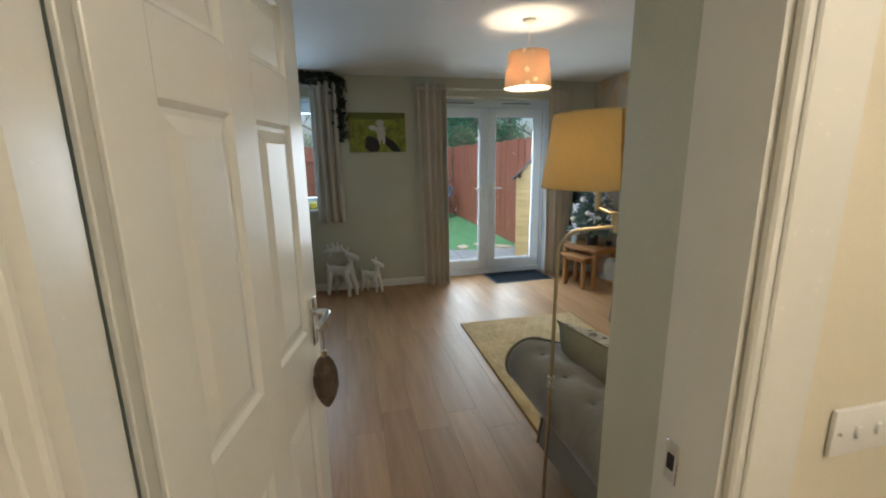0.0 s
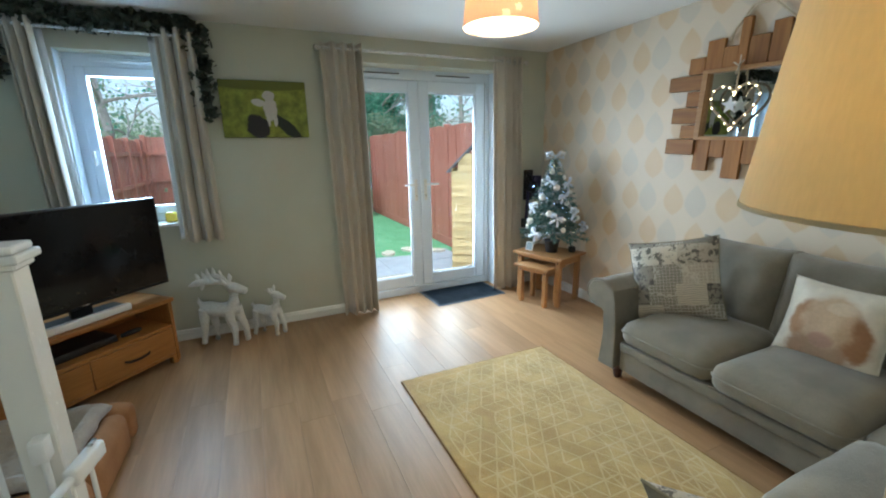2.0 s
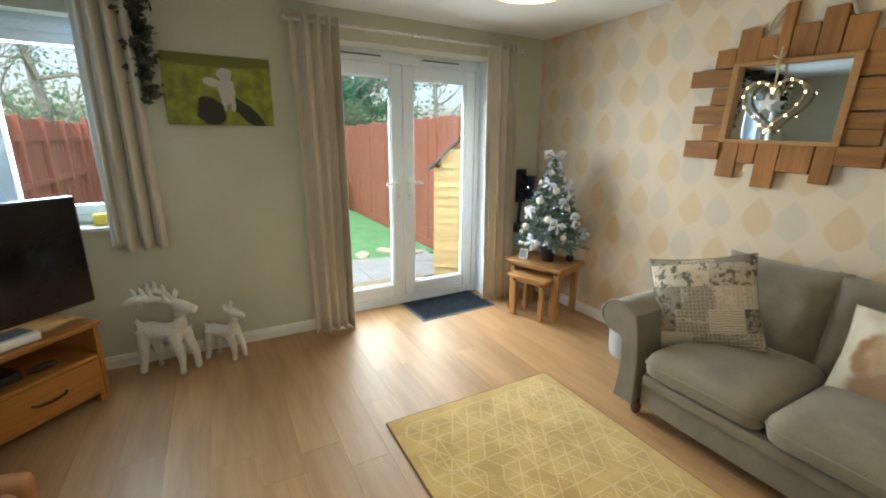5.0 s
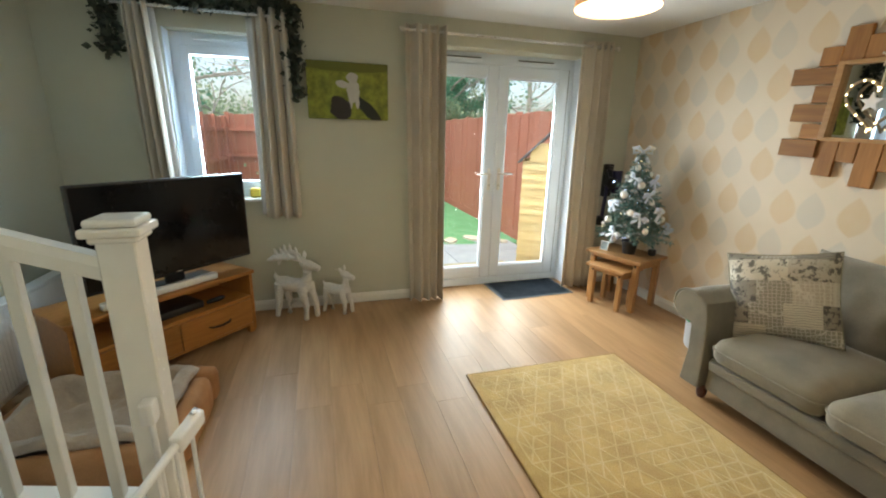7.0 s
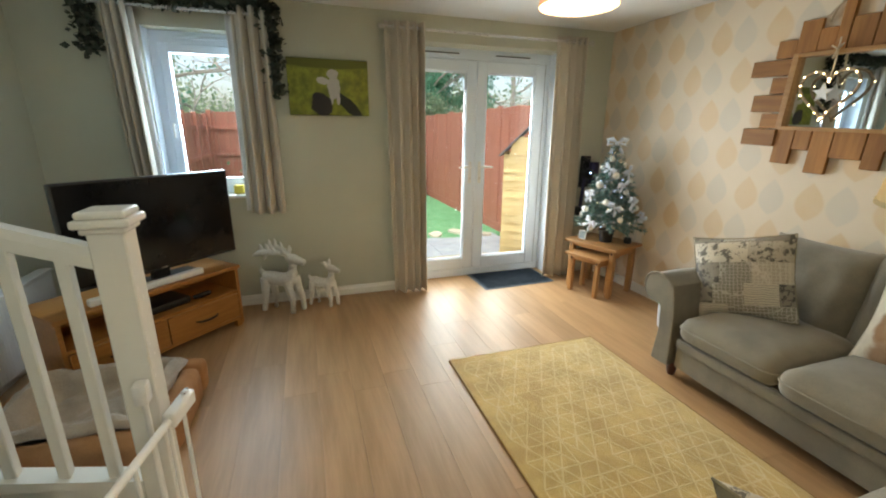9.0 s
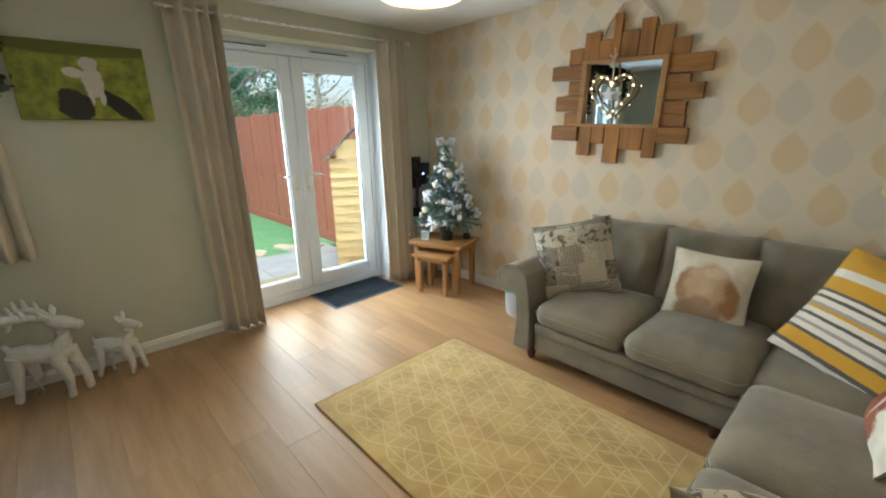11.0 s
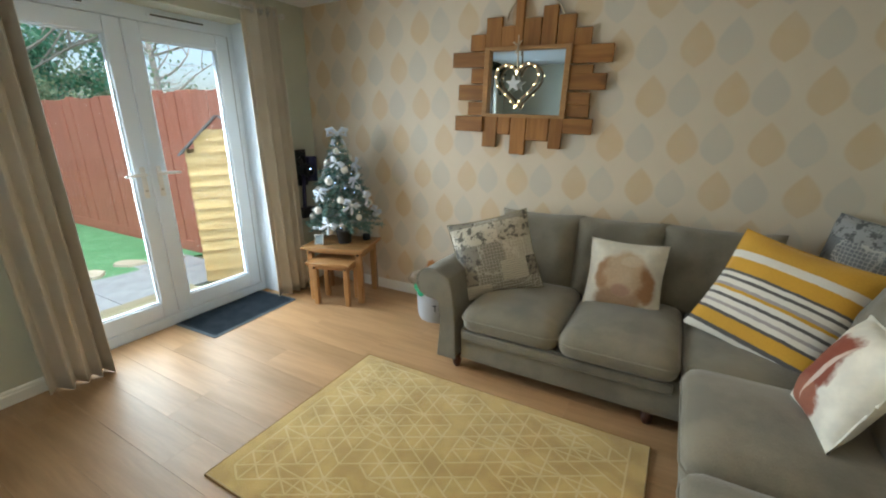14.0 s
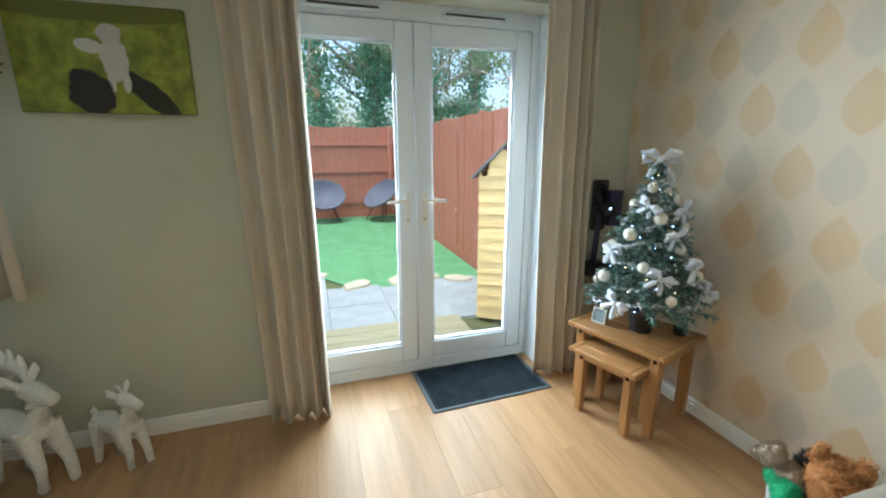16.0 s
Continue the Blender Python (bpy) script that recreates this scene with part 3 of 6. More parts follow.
hall = bars(bmesh.new(), [(LEFT, HX0 - 0.03, 0.57, 0.598, 0, TOP), (HX1, RIGHT, 0.57, 0.598, 0, TOP), (HX0 - 0.03, HX1, 0.57, 0.598, 2.06, TOP)])
solid("wall_hall_north", hall, CREAM, "warm cream painted hall wall", "wall", kind="structure", smooth=False)
for side, b in (("west", (-1.10, -0.95, -1.6, 0.57)), ("east", (1.30, 1.45, -1.6, 0.57)), ("south", (-0.95, 1.30, -1.6, -1.45))):
    solid("wall_hall_" + side, block(*b, 0, TOP), CREAM, "warm cream painted hall wall", "wall", kind="structure", smooth=False)
solid("ceiling", block(-1.9, 3.2, -1.6, 5.30, TOP, TOP + 0.15), CEIL, "plain white painted ceiling", "ceiling", kind="structure", smooth=False)
stairwall = bars(bmesh.new(), [(LEFT, -0.50, 1.66, 1.74, 0, TOP)])
solid("wall_stair", stairwall, SAGE, "sage painted wall beside the stairs", "wall", kind="structure", smooth=False)

floor = solid("floor", block(-1.9, 3.2, -1.6, 5.30, -0.12, -0.007), SUB, "light oak laminate plank floor", "floor", kind="structure", smooth=False)


def skirting(x0, y0, x1, y1):
    """A moulded board along a wall; the wall lies on its left side."""
    bm = bmesh.new()
    prof = [(0, 0), (0.016, 0), (0.016, 0.058), (0.011, 0.066), (0.011, 0.074), (0.005, 0.084), (0, 0.086)]
    d = Vector((x1 - x0, y1 - y0, 0)).normalized()
    nrm = Vector((d.y, -d.x, 0))
    ends = [[bm.verts.new(Vector((x, y, 0.0005)) + nrm * a + Vector((0, 0, z))) for a, z in prof] for x, y in ((x0, y0), (x1, y1))]
    for k in range(len(prof)):
        bm.faces.new((ends[0][k], ends[1][k], ends[1][(k + 1) % len(prof)], ends[0][(k + 1) % len(prof)]))
    bm.faces.new(ends[0])
    bm.faces.new(list(reversed(ends[1])))
    return bm


for seg in ((LEFT, BACK, DX0, BACK), (DX1, BACK, RIGHT, BACK), (RIGHT, BACK - 0.017, RIGHT, FRONT), (RIGHT - 0.017, FRONT, HX1 + 0.01, FRONT), (LEFT, 2.75, LEFT, BACK - 0.017)):
    solid("baseboard", skirting(*seg), GLOSS, "white moulded skirting board", "skirting board", kind="structure", smooth=False)


def french_doors():
    w = thing("door_2", pose(0, 0, 0), "white french doors with full glass, closed", "french doors", kind="structure")
    y0, y1 = 5.20, 5.265
    part("door_frame", bars(bmesh.new(), [(DX0, DX0 + 0.06, y0, y1, 0.0, DZ1), (DX1 - 0.06, DX1, y0, y1, 0.0, DZ1), (DX0 + 0.06, DX1 - 0.06, y0, y1, DZ1 - 0.09, DZ1),
                                          (DX0 + 0.06, DX1 - 0.06, y0 - 0.012, y1, -0.005, 0.075, 0.004)]), UPVC, w)
    mid = 1.66
    for a, b, s in ((DX0 + 0.062, mid - 0.002, 1), (mid + 0.002, DX1 - 0.062, -1)):
        leaf = part("door_leaf", bars(bmesh.new(), [(a, a + 0.102, y0 - 0.012, y1 - 0.006, 0.08, 2.10, 0.006), (b - 0.102, b, y0 - 0.012, y1 - 0.006, 0.08, 2.10, 0.006),
                                                    (a + 0.102, b - 0.102, y0 - 0.011, y1 - 0.006, 0.08, 0.195, 0.005), (a + 0.102, b - 0.102, y0 - 0.011, y1 - 0.006, 1.997, 2.10, 0.005)]), UPVC, w)
        part("glazing_bead", bars(bmesh.new(), [(a + 0.102, a + 0.114, y0 + 0.004, y0 + 0.02, 0.195, 1.997, 0.003), (b - 0.114, b - 0.102, y0 + 0.004, y0 + 0.02, 0.195, 1.997, 0.003),
                                                (a + 0.114, b - 0.114, y0 + 0.004, y0 + 0.02, 0.195, 0.207, 0.003), (a + 0.114, b - 0.114, y0 + 0.004, y0 + 0.02, 1.985, 1.997, 0.003)]), UPVC, leaf)
        pane = part("pane", block(a + 0.103, b - 0.103, y0 + 0.022, y0 + 0.028, 0.196, 1.996), GLASS, leaf, smooth=False)
        pane.visible_shadow = False
        hx = (b - 0.05) if s > 0 else (a + 0.05)
        h = part("door_handle", block(hx - 0.016, hx + 0.016, y0 - 0.022, y0 - 0.012, 0.97, 1.18, 0.006, seg=2), PLASTIC, leaf, "white lever handle plate")
        lev = bmesh.new()
        rod(lev, (hx, y0 - 0.02, 1.130), (hx, y0 - 0.06, 1.130), 0.010)
        tube(lev, [(hx, y0 - 0.056, 1.130), (hx - s * 0.05, y0 - 0.060, 1.132), (hx - s * 0.125, y0 - 0.056, 1.127)], [0.010, 0.011, 0.008])
        part("lever", lev, PLASTIC, h)
        part("keyhole", rod(bmesh.new(), (hx, y0 - 0.026, 1.02), (hx, y0 - 0.02, 1.02), 0.009), STEEL, h)
        vx = (a + b) / 2
        vent = part("trickle_vent", block(vx - 0.20, vx + 0.20, y0 - 0.018, y0, DZ1 - 0.062, DZ1 - 0.030, 0.005), UPVC, w)
        # Black strip on the cover, colouring in the slot's inner shade.
        part("vent_slot_shade", block(vx - 0.18, vx + 0.18, y0 - 0.0215, y0 - 0.017, DZ1 - 0.050, DZ1 - 0.040), BLACK, vent)
    part("seal", bars(bmesh.new(), [(DX1 - 0.064, DX1 - 0.058, y0 - 0.006, y0 + 0.002, 0.08, 2.10)]), BLACK, w)
    part("reveal_right", block(DX1 - 0.008, DX1 + 0.001, BACK + 0.002, y0, 0.0, DZ1), UPVC, w)
    part("reveal_left", block(DX0 - 0.001, DX0 + 0.008, BACK + 0.002, y0, 0.0, DZ1), UPVC, w)


def window():
    w = thing("window_1", pose(0, 0, 0), "white casement window with one clear pane", "window", kind="structure")
    y0, y1 = 5.13, 5.20
    part("window_frame", bars(bmesh.new(), [(WX0, WX0 + 0.06, y0, y1, WZ0, WZ1), (WX1 - 0.06, WX1, y0, y1, WZ0, WZ1), (WX0 + 0.06, WX1 - 0.06, y0, y1, WZ1 - 0.085, WZ1), (WX0 + 0.06, WX1 - 0.06, y0, y1, WZ0, WZ0 + 0.06)]), UPVC, w)
    a, b, c, d = WX0 + 0.062, WX1 - 0.062, WZ0 + 0.062, WZ1 - 0.087
    sash = part("sash", bars(bmesh.new(), [(a, a + 0.062, y0 - 0.014, y1 - 0.01, c, d, 0.006), (b - 0.062, b, y0 - 0.014, y1 - 0.01, c, d, 0.006),
                                           (a + 0.062, b - 0.062, y0 - 0.013, y1 - 0.01, c, c + 0.062, 0.005), (a + 0.062, b - 0.062, y0 - 0.013, y1 - 0.01, d - 0.062, d, 0.005)]), UPVC, w)
    pane = part("pane", block(a + 0.063, b - 0.063, y0 + 0.02, y0 + 0.026, c + 0.063, d - 0.063), GLASS, sash, smooth=False)
    pane.visible_shadow = False
    part("window_handle", tube(bmesh.new(), [(a + 0.03, y0 - 0.014, 1.5), (a + 0.03, y0 - 0.05, 1.5), (a + 0.03, y0 - 0.052, 1.40)], 0.008), PLASTIC, sash)
    part("trickle_vent", block(-0.80, -0.42, y0 - 0.016, y0, WZ1 - 0.055, WZ1 - 0.030, 0.005), UPVC, w)
    part("window_sill", block(WX0 - 0.05, WX1 + 0.05, 4.955, y0, WZ0 - 0.026, WZ0 - 0.001, 0.006, seg=2), GLOSS, w)
    part("reveal_left", block(WX0 - 0.001, WX0 + 0.006, BACK + 0.002, y0, WZ0, WZ1), UPVC, w)


french_doors()
window()
solid("small_ornament", block(-0.50, -0.42, 5.02, 5.08, WZ0 + 0.0, WZ0 + 0.075, 0.01), surface("yellow_card", (0.55, 0.40, 0.03), (0.62, 0.46, 0.06), 9, 0.6), "small yellow box on the window sill", "ornament")


def hall_door():
    """Six-panel leaf, hinged on the hall side and standing open into the room."""
    w, h, t = 0.762, 1.98, 0.038
    d = thing("door_1", pose(-0.353, 0.69, 0.008, 0, 0, 78.3), "white gloss six-panel interior door, standing open", "door", kind="structure")
    st, mt = 0.11, 0.11
    cols = [(st, (w - mt) / 2), ((w + mt) / 2, w - st)]
    rows = [(0.20, 0.80), (1.00, 1.585), (1.705, 1.875)]
    slab = bmesh.new()
    core = 0.010
    box(slab, 0.003, w - 0.003, core, t - core, 0.003, h - 0.003)
    for y0, y1 in ((0.0, core), (t - core, t)):
        for x0, x1 in ((0, st), (cols[0][1], cols[1][0]), (w - st, w)):
            box(slab, x0, x1, y0, y1, 0, h, 0.0015)
        edges = [0] + [v for r in rows for v in r] + [h]
        for a, b in zip(edges[::2], edges[1::2]):
            for x0, x1 in cols:
                box(slab, x0, x1, y0 + 0.0002, y1 - 0.0002, a, b)
    part("slab", slab, GLOSS, d, smooth=False)
    for x0, x1 in cols:
        for z0, z1 in rows:
            for side in (0, 1):
                bm = bmesh.new()
                g = 0.0
                outer = [(x0 + g, z0 + g), (x1 - g, z0 + g), (x1 - g, z1 - g), (x0 + g, z1 - g)]
                rings = []
                for off, dep in ((0.0, 0.001), (0.010, 0.0095), (0.020, 0.0095), (0.048, 0.002)):
                    y = dep if side == 0 else t - dep
                    rings.append([bm.verts.new((x + (off if x == outer[0][0] else -off), y, z + (off if z == outer[0][1] else -off))) for x, z in outer])
                for a, b in zip(rings, rings[1:]):
                    for k in range(4):
                        bm.faces.new((a[k], a[(k + 1) % 4], b[(k + 1) % 4], b[k]))
                bm.faces.new(rings[-1])
                part("panel", bm, GLOSS, d, smooth=False)
    plate = part("handle_plate", block(w - 0.075, w - 0.035, -0.008, 0.0, 0.94, 1.09, 0.004, seg=2), CHROME, d, "chrome handle plate")
    lev = bmesh.new()
    rod(lev, (w - 0.055, -0.004, 1.045), (w - 0.055, -0.05, 1.045), 0.009)
    tube(lev, [(w - 0.055, -0.048, 1.045), (w - 0.10, -0.052, 1.047), (w - 0.165, -0.046, 1.040)], [0.009, 0.010, 0.007])
    part("lever", lev, CHROME, plate)
    part("latch", block(w - 0.001, w + 0.004, 0.012, 0.026, 0.97, 1.03, 0.001), CHROME, d)
    for z in (0.25, 1.0, 1.75):
        part("hinge", rod(bmesh.new(), (-0.006, -0.004, z - 0.04), (-0.006, -0.004, z + 0.04), 0.006), CHROME, d)
    lining = bmesh.new()
    bars(lining, [(HX0 - 0.028, HX0 + 0.004, 0.57, 0.655, 0, 2.03), (HX1 - 0.028, HX1 + 0.001, 0.57, 0.70, 0, 2.03), (HX0 + 0.004, HX1 - 0.028, 0.57, 0.70, 2.00, 2.058)])
    fr = thing("door_frame", pose(0, 0, 0), "white painted door lining with moulded architrave", "door frame", kind="structure")
    part("lining", lining, GLOSS, fr, smooth=False)
    for x0, x1 in ((HX0 - 0.115, HX0 - 0.012), (HX1 - 0.018, HX1 + 0.105)):
        a = bmesh.new()
        box(a, x0, x1, 0.553, 0.5695, 0, 2.10, 0.004)
        box(a, x0 + 0.016, x1 - 0.020, 0.547, 0.555, 0, 2.085, 0.003)
        part("architrave", a, GLOSS, fr, smooth=False)
    a = block(HX0 - 0.012, HX1 - 0.018, 0.553, 0.5695, 2.02, 2.10, 0.004)
    part("architrave", a, GLOSS, fr, smooth=False)
    s = part("strike_plate", block(HX1 - 0.031, HX1 - 0.028, 0.645, 0.675, 0.93, 1.01, 0.001), CHROME, fr, "chrome strike plate")
    # Raised black block gives the shade inside the hole as colour.
    part("strike_hole_shade", block(HX1 - 0.0325, HX1 - 0.0308, 0.653, 0.667, 0.955, 0.985), BLACK, s)


hall_door()


def light_switch():
    s = thing("light_switch", pose(0.735, 0.569, 1.055), "white double light switch on the hall wall", "light switch")
    part("face_plate", block(-0.073, 0.073, -0.009, 0, -0.043, 0.043, 0.004, seg=2), PLASTIC, s)
    for x in (-0.022, 0.022):
        part("rocker", block(x - 0.006, x + 0.006, -0.014, -0.008, -0.011, 0.011, 0.002, m=pose(0, 0, 0, 0)), PLASTIC, s)
    for x in (-0.060, 0.060):
        part("screw", rod(bmesh.new(), (x, -0.0105, 0), (x, -0.008, 0), 0.004), STEEL, s)


light_switch()


# ---- curtains, poles, garland ----
def drape(x0, x1, z0, z1, folds, depth, flare=1.0, lean=0.0, seed=0, gather=1.0):
    """A hanging cloth with deep folds; flare widens it at the foot."""
    bm = bmesh.new()
    nu, nv = folds * 16, 26
    rnd = random.Random(seed)
    ph = [rnd.uniform(-0.5, 0.5) for _ in range(folds + 2)]
    grid = []
    for j in range(nv + 1):
        v = j / nv
        line = []
        for i in range(nu + 1):
            u = i / nu
            k = u ** gather * folds
            wob = ph[int(k)] * (1 - v) * 0.5
            cx = (x0 + x1) / 2
            x = cx + (x0 + (x1 - x0) * u - cx) * (1 + (flare - 1) * (1 - v)) + lean * (1 - v)
            x += 0.002 * math.sin(k * math.tau * 2 + wob)
            amp = depth * (0.85 + 0.25 * math.sin(7 * u + seed))
            y = amp * math.sin(k * math.tau + wob) + 0.012 * (1 - v) * noise.noise(Vector((u * 4, v * 3, seed)))
            line.append(bm.verts.new((x, y, z0 + (z1 - z0) * v + (0.006 * math.sin(k * math.tau) if j == 0 else 0))))
        grid.append(line)
    for j in range(nv):
        for i in range(nu):
            bm.faces.new((grid[j][i], grid[j][i + 1], grid[j + 1][i + 1], grid[j + 1][i]))
    return bm


def curtain(name, label, x0, x1, z0, z1, folds, y, group, flare=1.0, lean=0.0, inner=1, seed=0, gather=1.0):
    c = thing(name, pose(0, y, 0), label, "curtain", group)
    ob = part("cloth", drape(x0, x1, z0, z1, folds, 0.044, flare, lean, seed, gather), CURT, c)
    s = ob.modifiers.new("thickness", "SOLIDIFY")
    s.thickness = 0.006
    edge = x1 if inner > 0 else x0
    if z0 < 0.5:
        edge = None
    lin = None if edge is None else part("lining", drape(edge - 0.05, edge + 0.03 if inner > 0 else edge + 0.05, z0 + 0.012, z1 - 0.05, 1, 0.012, 1.0, lean, seed + 3), LINING, c, "white curtain lining", m=pose(0, 0.055, 0))
    if lin:
        s = lin.modifiers.new("thickness", "SOLIDIFY")
        s.thickness = 0.003
    for k in range(folds):
        x = x0 + (x1 - x0) * ((k + 0.5) / folds) ** (1 / gather)
        e = bmesh.new()
        lathe(e, [(0.027, -0.003), (0.027, 0.003)], 16, wall=0.008)
        part("eyelet", e, STEEL, c, m=pose(x, 0, z1 - 0.045, 0, 90, 0))
    return c


def pole(x0, x1, z, y, label):
    p = thing("curtain_pole", pose(0, y, z), label, "curtain pole", "curtain poles")
    part("rail", rod(bmesh.new(), (x0, 0, 0), (x1, 0, 0), 0.011, n=16), STEEL, p)
    for x, s in ((x0, -1), (x1, 1)):
        part("finial", ball(rod(bmesh.new(), (x, 0, 0), (x + s * 0.012, 0, 0), 0.014), (x + s * 0.026, 0, 0), 0.022), STEEL, p)
        b = bmesh.new()
        rod(b, (x - s * 0.04, 0.003, 0), (x - s * 0.04, BACK - y, 0), 0.008)
        rod(b, (x - s * 0.04, BACK - y - 0.008, 0), (x - s * 0.04, BACK - y, 0), 0.024)
        part("bracket", b, STEEL, p)


pole(0.73, 2.66, 2.262, 4.895, "slim brushed steel pole above the french doors")
pole(-1.19, -0.10, 2.262, 4.895, "slim brushed steel pole above the window")
curtain("curtain", "full-length beige eyelet curtain beside french doors", 0.735, 1.07, 0.010, 2.307, 4, 4.895, "curtains", 0.92, 0.03, 1, 1, 1.35)
curtain("curtain", "narrow full-length beige eyelet curtain beside french doors", 2.315, 2.62, 0.010, 2.307, 4, 4.895, "curtains", 1.0, 0.035, -1, 2, 1.7)
curtain("curtain", "short beige eyelet curtain at the window, drawn back", -1.15, -1.00, 0.83, 2.307, 3, 4.895, "curtains", 1.0, 0.025, 1, 3)
curtain("curtain", "short beige eyelet curtain at the window, drawn back", -0.36, -0.13, 0.82, 2.307, 3, 4.895, "curtains", 1.12, 0.0, -1, 4)


def leaf_cloud(points, size, seed, flat=0.35):
    """Many small pointed leaves round given places: (centre, spread)."""
    rnd = random.Random(seed)
    vs, fs = [], []
    for c, s, count in points:
        for _ in range(count):
            p = Vector(c) + Vector((rnd.gauss(0, s[0]), rnd.gauss(0, s[1]), rnd.gauss(0, s[2])))
            q = Euler((rnd.uniform(0, 6.3), rnd.uniform(0, 6.3), rnd.uniform(0, 6.3))).to_matrix()
            l = size * rnd.uniform(0.6, 1.35)
            n = len(vs)
            for a, b, e in ((0, 0, 0), (-flat, 0.45, 0.06), (0, 1, 0), (flat, 0.45, 0.06)):
                vs.append(p + q @ Vector((a * l, b * l, e * l)))
            fs.append((n, n + 1, n + 2, n + 3))
    return vs, fs


def leafy(name, points, size, material, seed, parent=None, label="", flat=0.35):
    vs, fs = leaf_cloud(points, size, seed, flat)
    me = bpy.data.meshes.new(name)
    me.from_pydata(vs, [], fs)
    me.materials.append(material)
    ob = new(name, me)
    ob.parent = parent
    return tagged(ob, label)


g = thing("garland", pose(0, 0, 0), "dark evergreen garland draped over the window pole", "garland")
pts = []
for k in range(60):
    x = -1.24 + 1.12 * k / 59
    pts.append(((x, 4.90, 2.335 + 0.015 * math.sin(x * 11)), (0.020, 0.028, 0.026), 36))
for k in range(18):
    pts.append(((-1.24 + 0.02 * math.sin(k), 4.90, 2.32 - 0.020 * k), (0.030, 0.022, 0.02), 20))
for k in range(28):
    pts.append(((-0.10 + 0.02 * math.sin(k * 0.8), 4.90, 2.32 - 0.0215 * k), (0.024, 0.020, 0.02), 18))
leafy("leaves", pts, 0.05, GARLAND, 5, g)
part("stem", tube(bmesh.new(), [(-1.25, 4.90, 1.98), (-1.25, 4.90, 2.31), (-1.19, 4.90, 2.34), (-0.65, 4.90, 2.325), (-0.15, 4.90, 2.34), (-0.09, 4.90, 2.31), (-0.10, 4.90, 1.73)], 0.007), GARLAND, g)

# ---- picture ----
pic = thing("canvas_picture", pose(0.292, 4.962, 1.795), "canvas print of a green meadow with pale and dark shapes", "picture")
part("canvas", block(-0.312, 0.312, 0.0, 0.034, -0.212, 0.212, 0.003), PAINTING, pic, smooth=False)

# ---- reindeer ----
def deer(bm, s, rack):
    """A plain standing deer facing +x; rack: broad back-swept antlers."""
    def limb(pts, radii, n=10):
        tube(bm, [(x * s, y * s, z * s) for x, y, z in pts], [r * s for r in radii], n)

    limb([(-0.185, 0, 0.33), (-0.17, 0, 0.34), (-0.11, 0, 0.335), (0.0, 0, 0.325), (0.10, 0, 0.335), (0.15, 0, 0.35), (0.17, 0, 0.355)], [0.02, 0.058, 0.074, 0.066, 0.074, 0.058, 0.02], 14)
    limb([(0.10, 0, 0.345), (0.135, 0, 0.41), (0.14, 0, 0.48), (0.135, 0, 0.53)], [0.066, 0.050, 0.042, 0.040], 12)
    limb([(0.07, 0, 0.545), (0.10, 0, 0.555), (0.15, 0, 0.548), (0.215, 0, 0.527), (0.262, 0, 0.515), (0.272, 0, 0.512)], [0.014, 0.044, 0.050, 0.038, 0.030, 0.014], 12)
    for x, y, lean in ((-0.13, -0.045, -0.045), (-0.12, 0.045, 0.01), (0.10, -0.045, 0.035), (0.12, 0.045, 0.075)):
        limb([(x, y, 0.345), (x + lean * 0.3, y * 1.1, 0.25), (x + lean * 0.75 + 0.012, y * 1.15, 0.13), (x + lean, y * 1.2, 0.012), (x + lean + 0.004, y * 1.2, 0.0)], [0.052, 0.042, 0.029, 0.026, 0.020], 10)
    limb([(-0.175, 0, 0.37), (-0.205, 0, 0.41), (-0.20, 0, 0.445)], [0.024, 0.020, 0.006], 8)
    for y in (-1, 1):
        limb([(0.10, 0.03 * y, 0.58), (0.085, 0.065 * y, 0.625), (0.08, 0.075 * y, 0.66)], [0.014, 0.022, 0.006], 8)
        if rack:
            limb([(0.09, 0.02 * y, 0.585), (0.03, 0.05 * y, 0.615), (-0.06, 0.07 * y, 0.625), (-0.15, 0.085 * y, 0.61), (-0.215, 0.09 * y, 0.585)], [0.012, 0.022, 0.034, 0.030, 0.008], 10)
            for x, dz in ((0.0, 0.055), (-0.06, 0.075), (-0.12, 0.065), (-0.09, -0.055)):
                limb([(x, 0.065 * y, 0.615), (x - 0.012, 0.075 * y, 0.615 + dz), (x - 0.02, 0.08 * y, 0.615 + dz * 1.35)], [0.022, 0.015, 0.004], 8)
        else:
            limb([(0.09, 0.018 * y, 0.585), (0.05, 0.03 * y, 0.62), (0.01, 0.035 * y, 0.625)], [0.010, 0.011, 0.005], 8)
    for v in bm.verts:
        v.co += Vector([0.004 * noise.noise(v.co * 30 + Vector((k * 9, 0, 0))) for k in range(3)])
    return bm


solid("reindeer_figure", deer(bmesh.new(), 0.84, True), WHITEGLIT, "large white glittered reindeer figure standing by the wall", "figurine", "reindeer figures", m=pose(-0.20, 4.80, 0, 0, 0, -28))
solid("reindeer_figure", deer(bmesh.new(), 0.62, False), WHITEGLIT, "small white glittered reindeer figure standing by the wall", "figurine", "reindeer figures", m=pose(0.13, 4.82, 0, 0, 0, -32))

# ---- doormat, rug ----
mat_ = thing("doormat", pose(2.0, 4.965, 0, 0, 0, 2.2), "dark blue-grey ribbed doormat before the french doors", "doormat")
part("border", block(-0.385, 0.385, -0.235, 0.235, 0.0005, 0.007, 0.003), MATEDGE, mat_)
part("centre", block(-0.36, 0.36, -0.21, 0.21, 0.004, 0.011, 0.003), MATRUB, mat_)
ribs = bmesh.new()
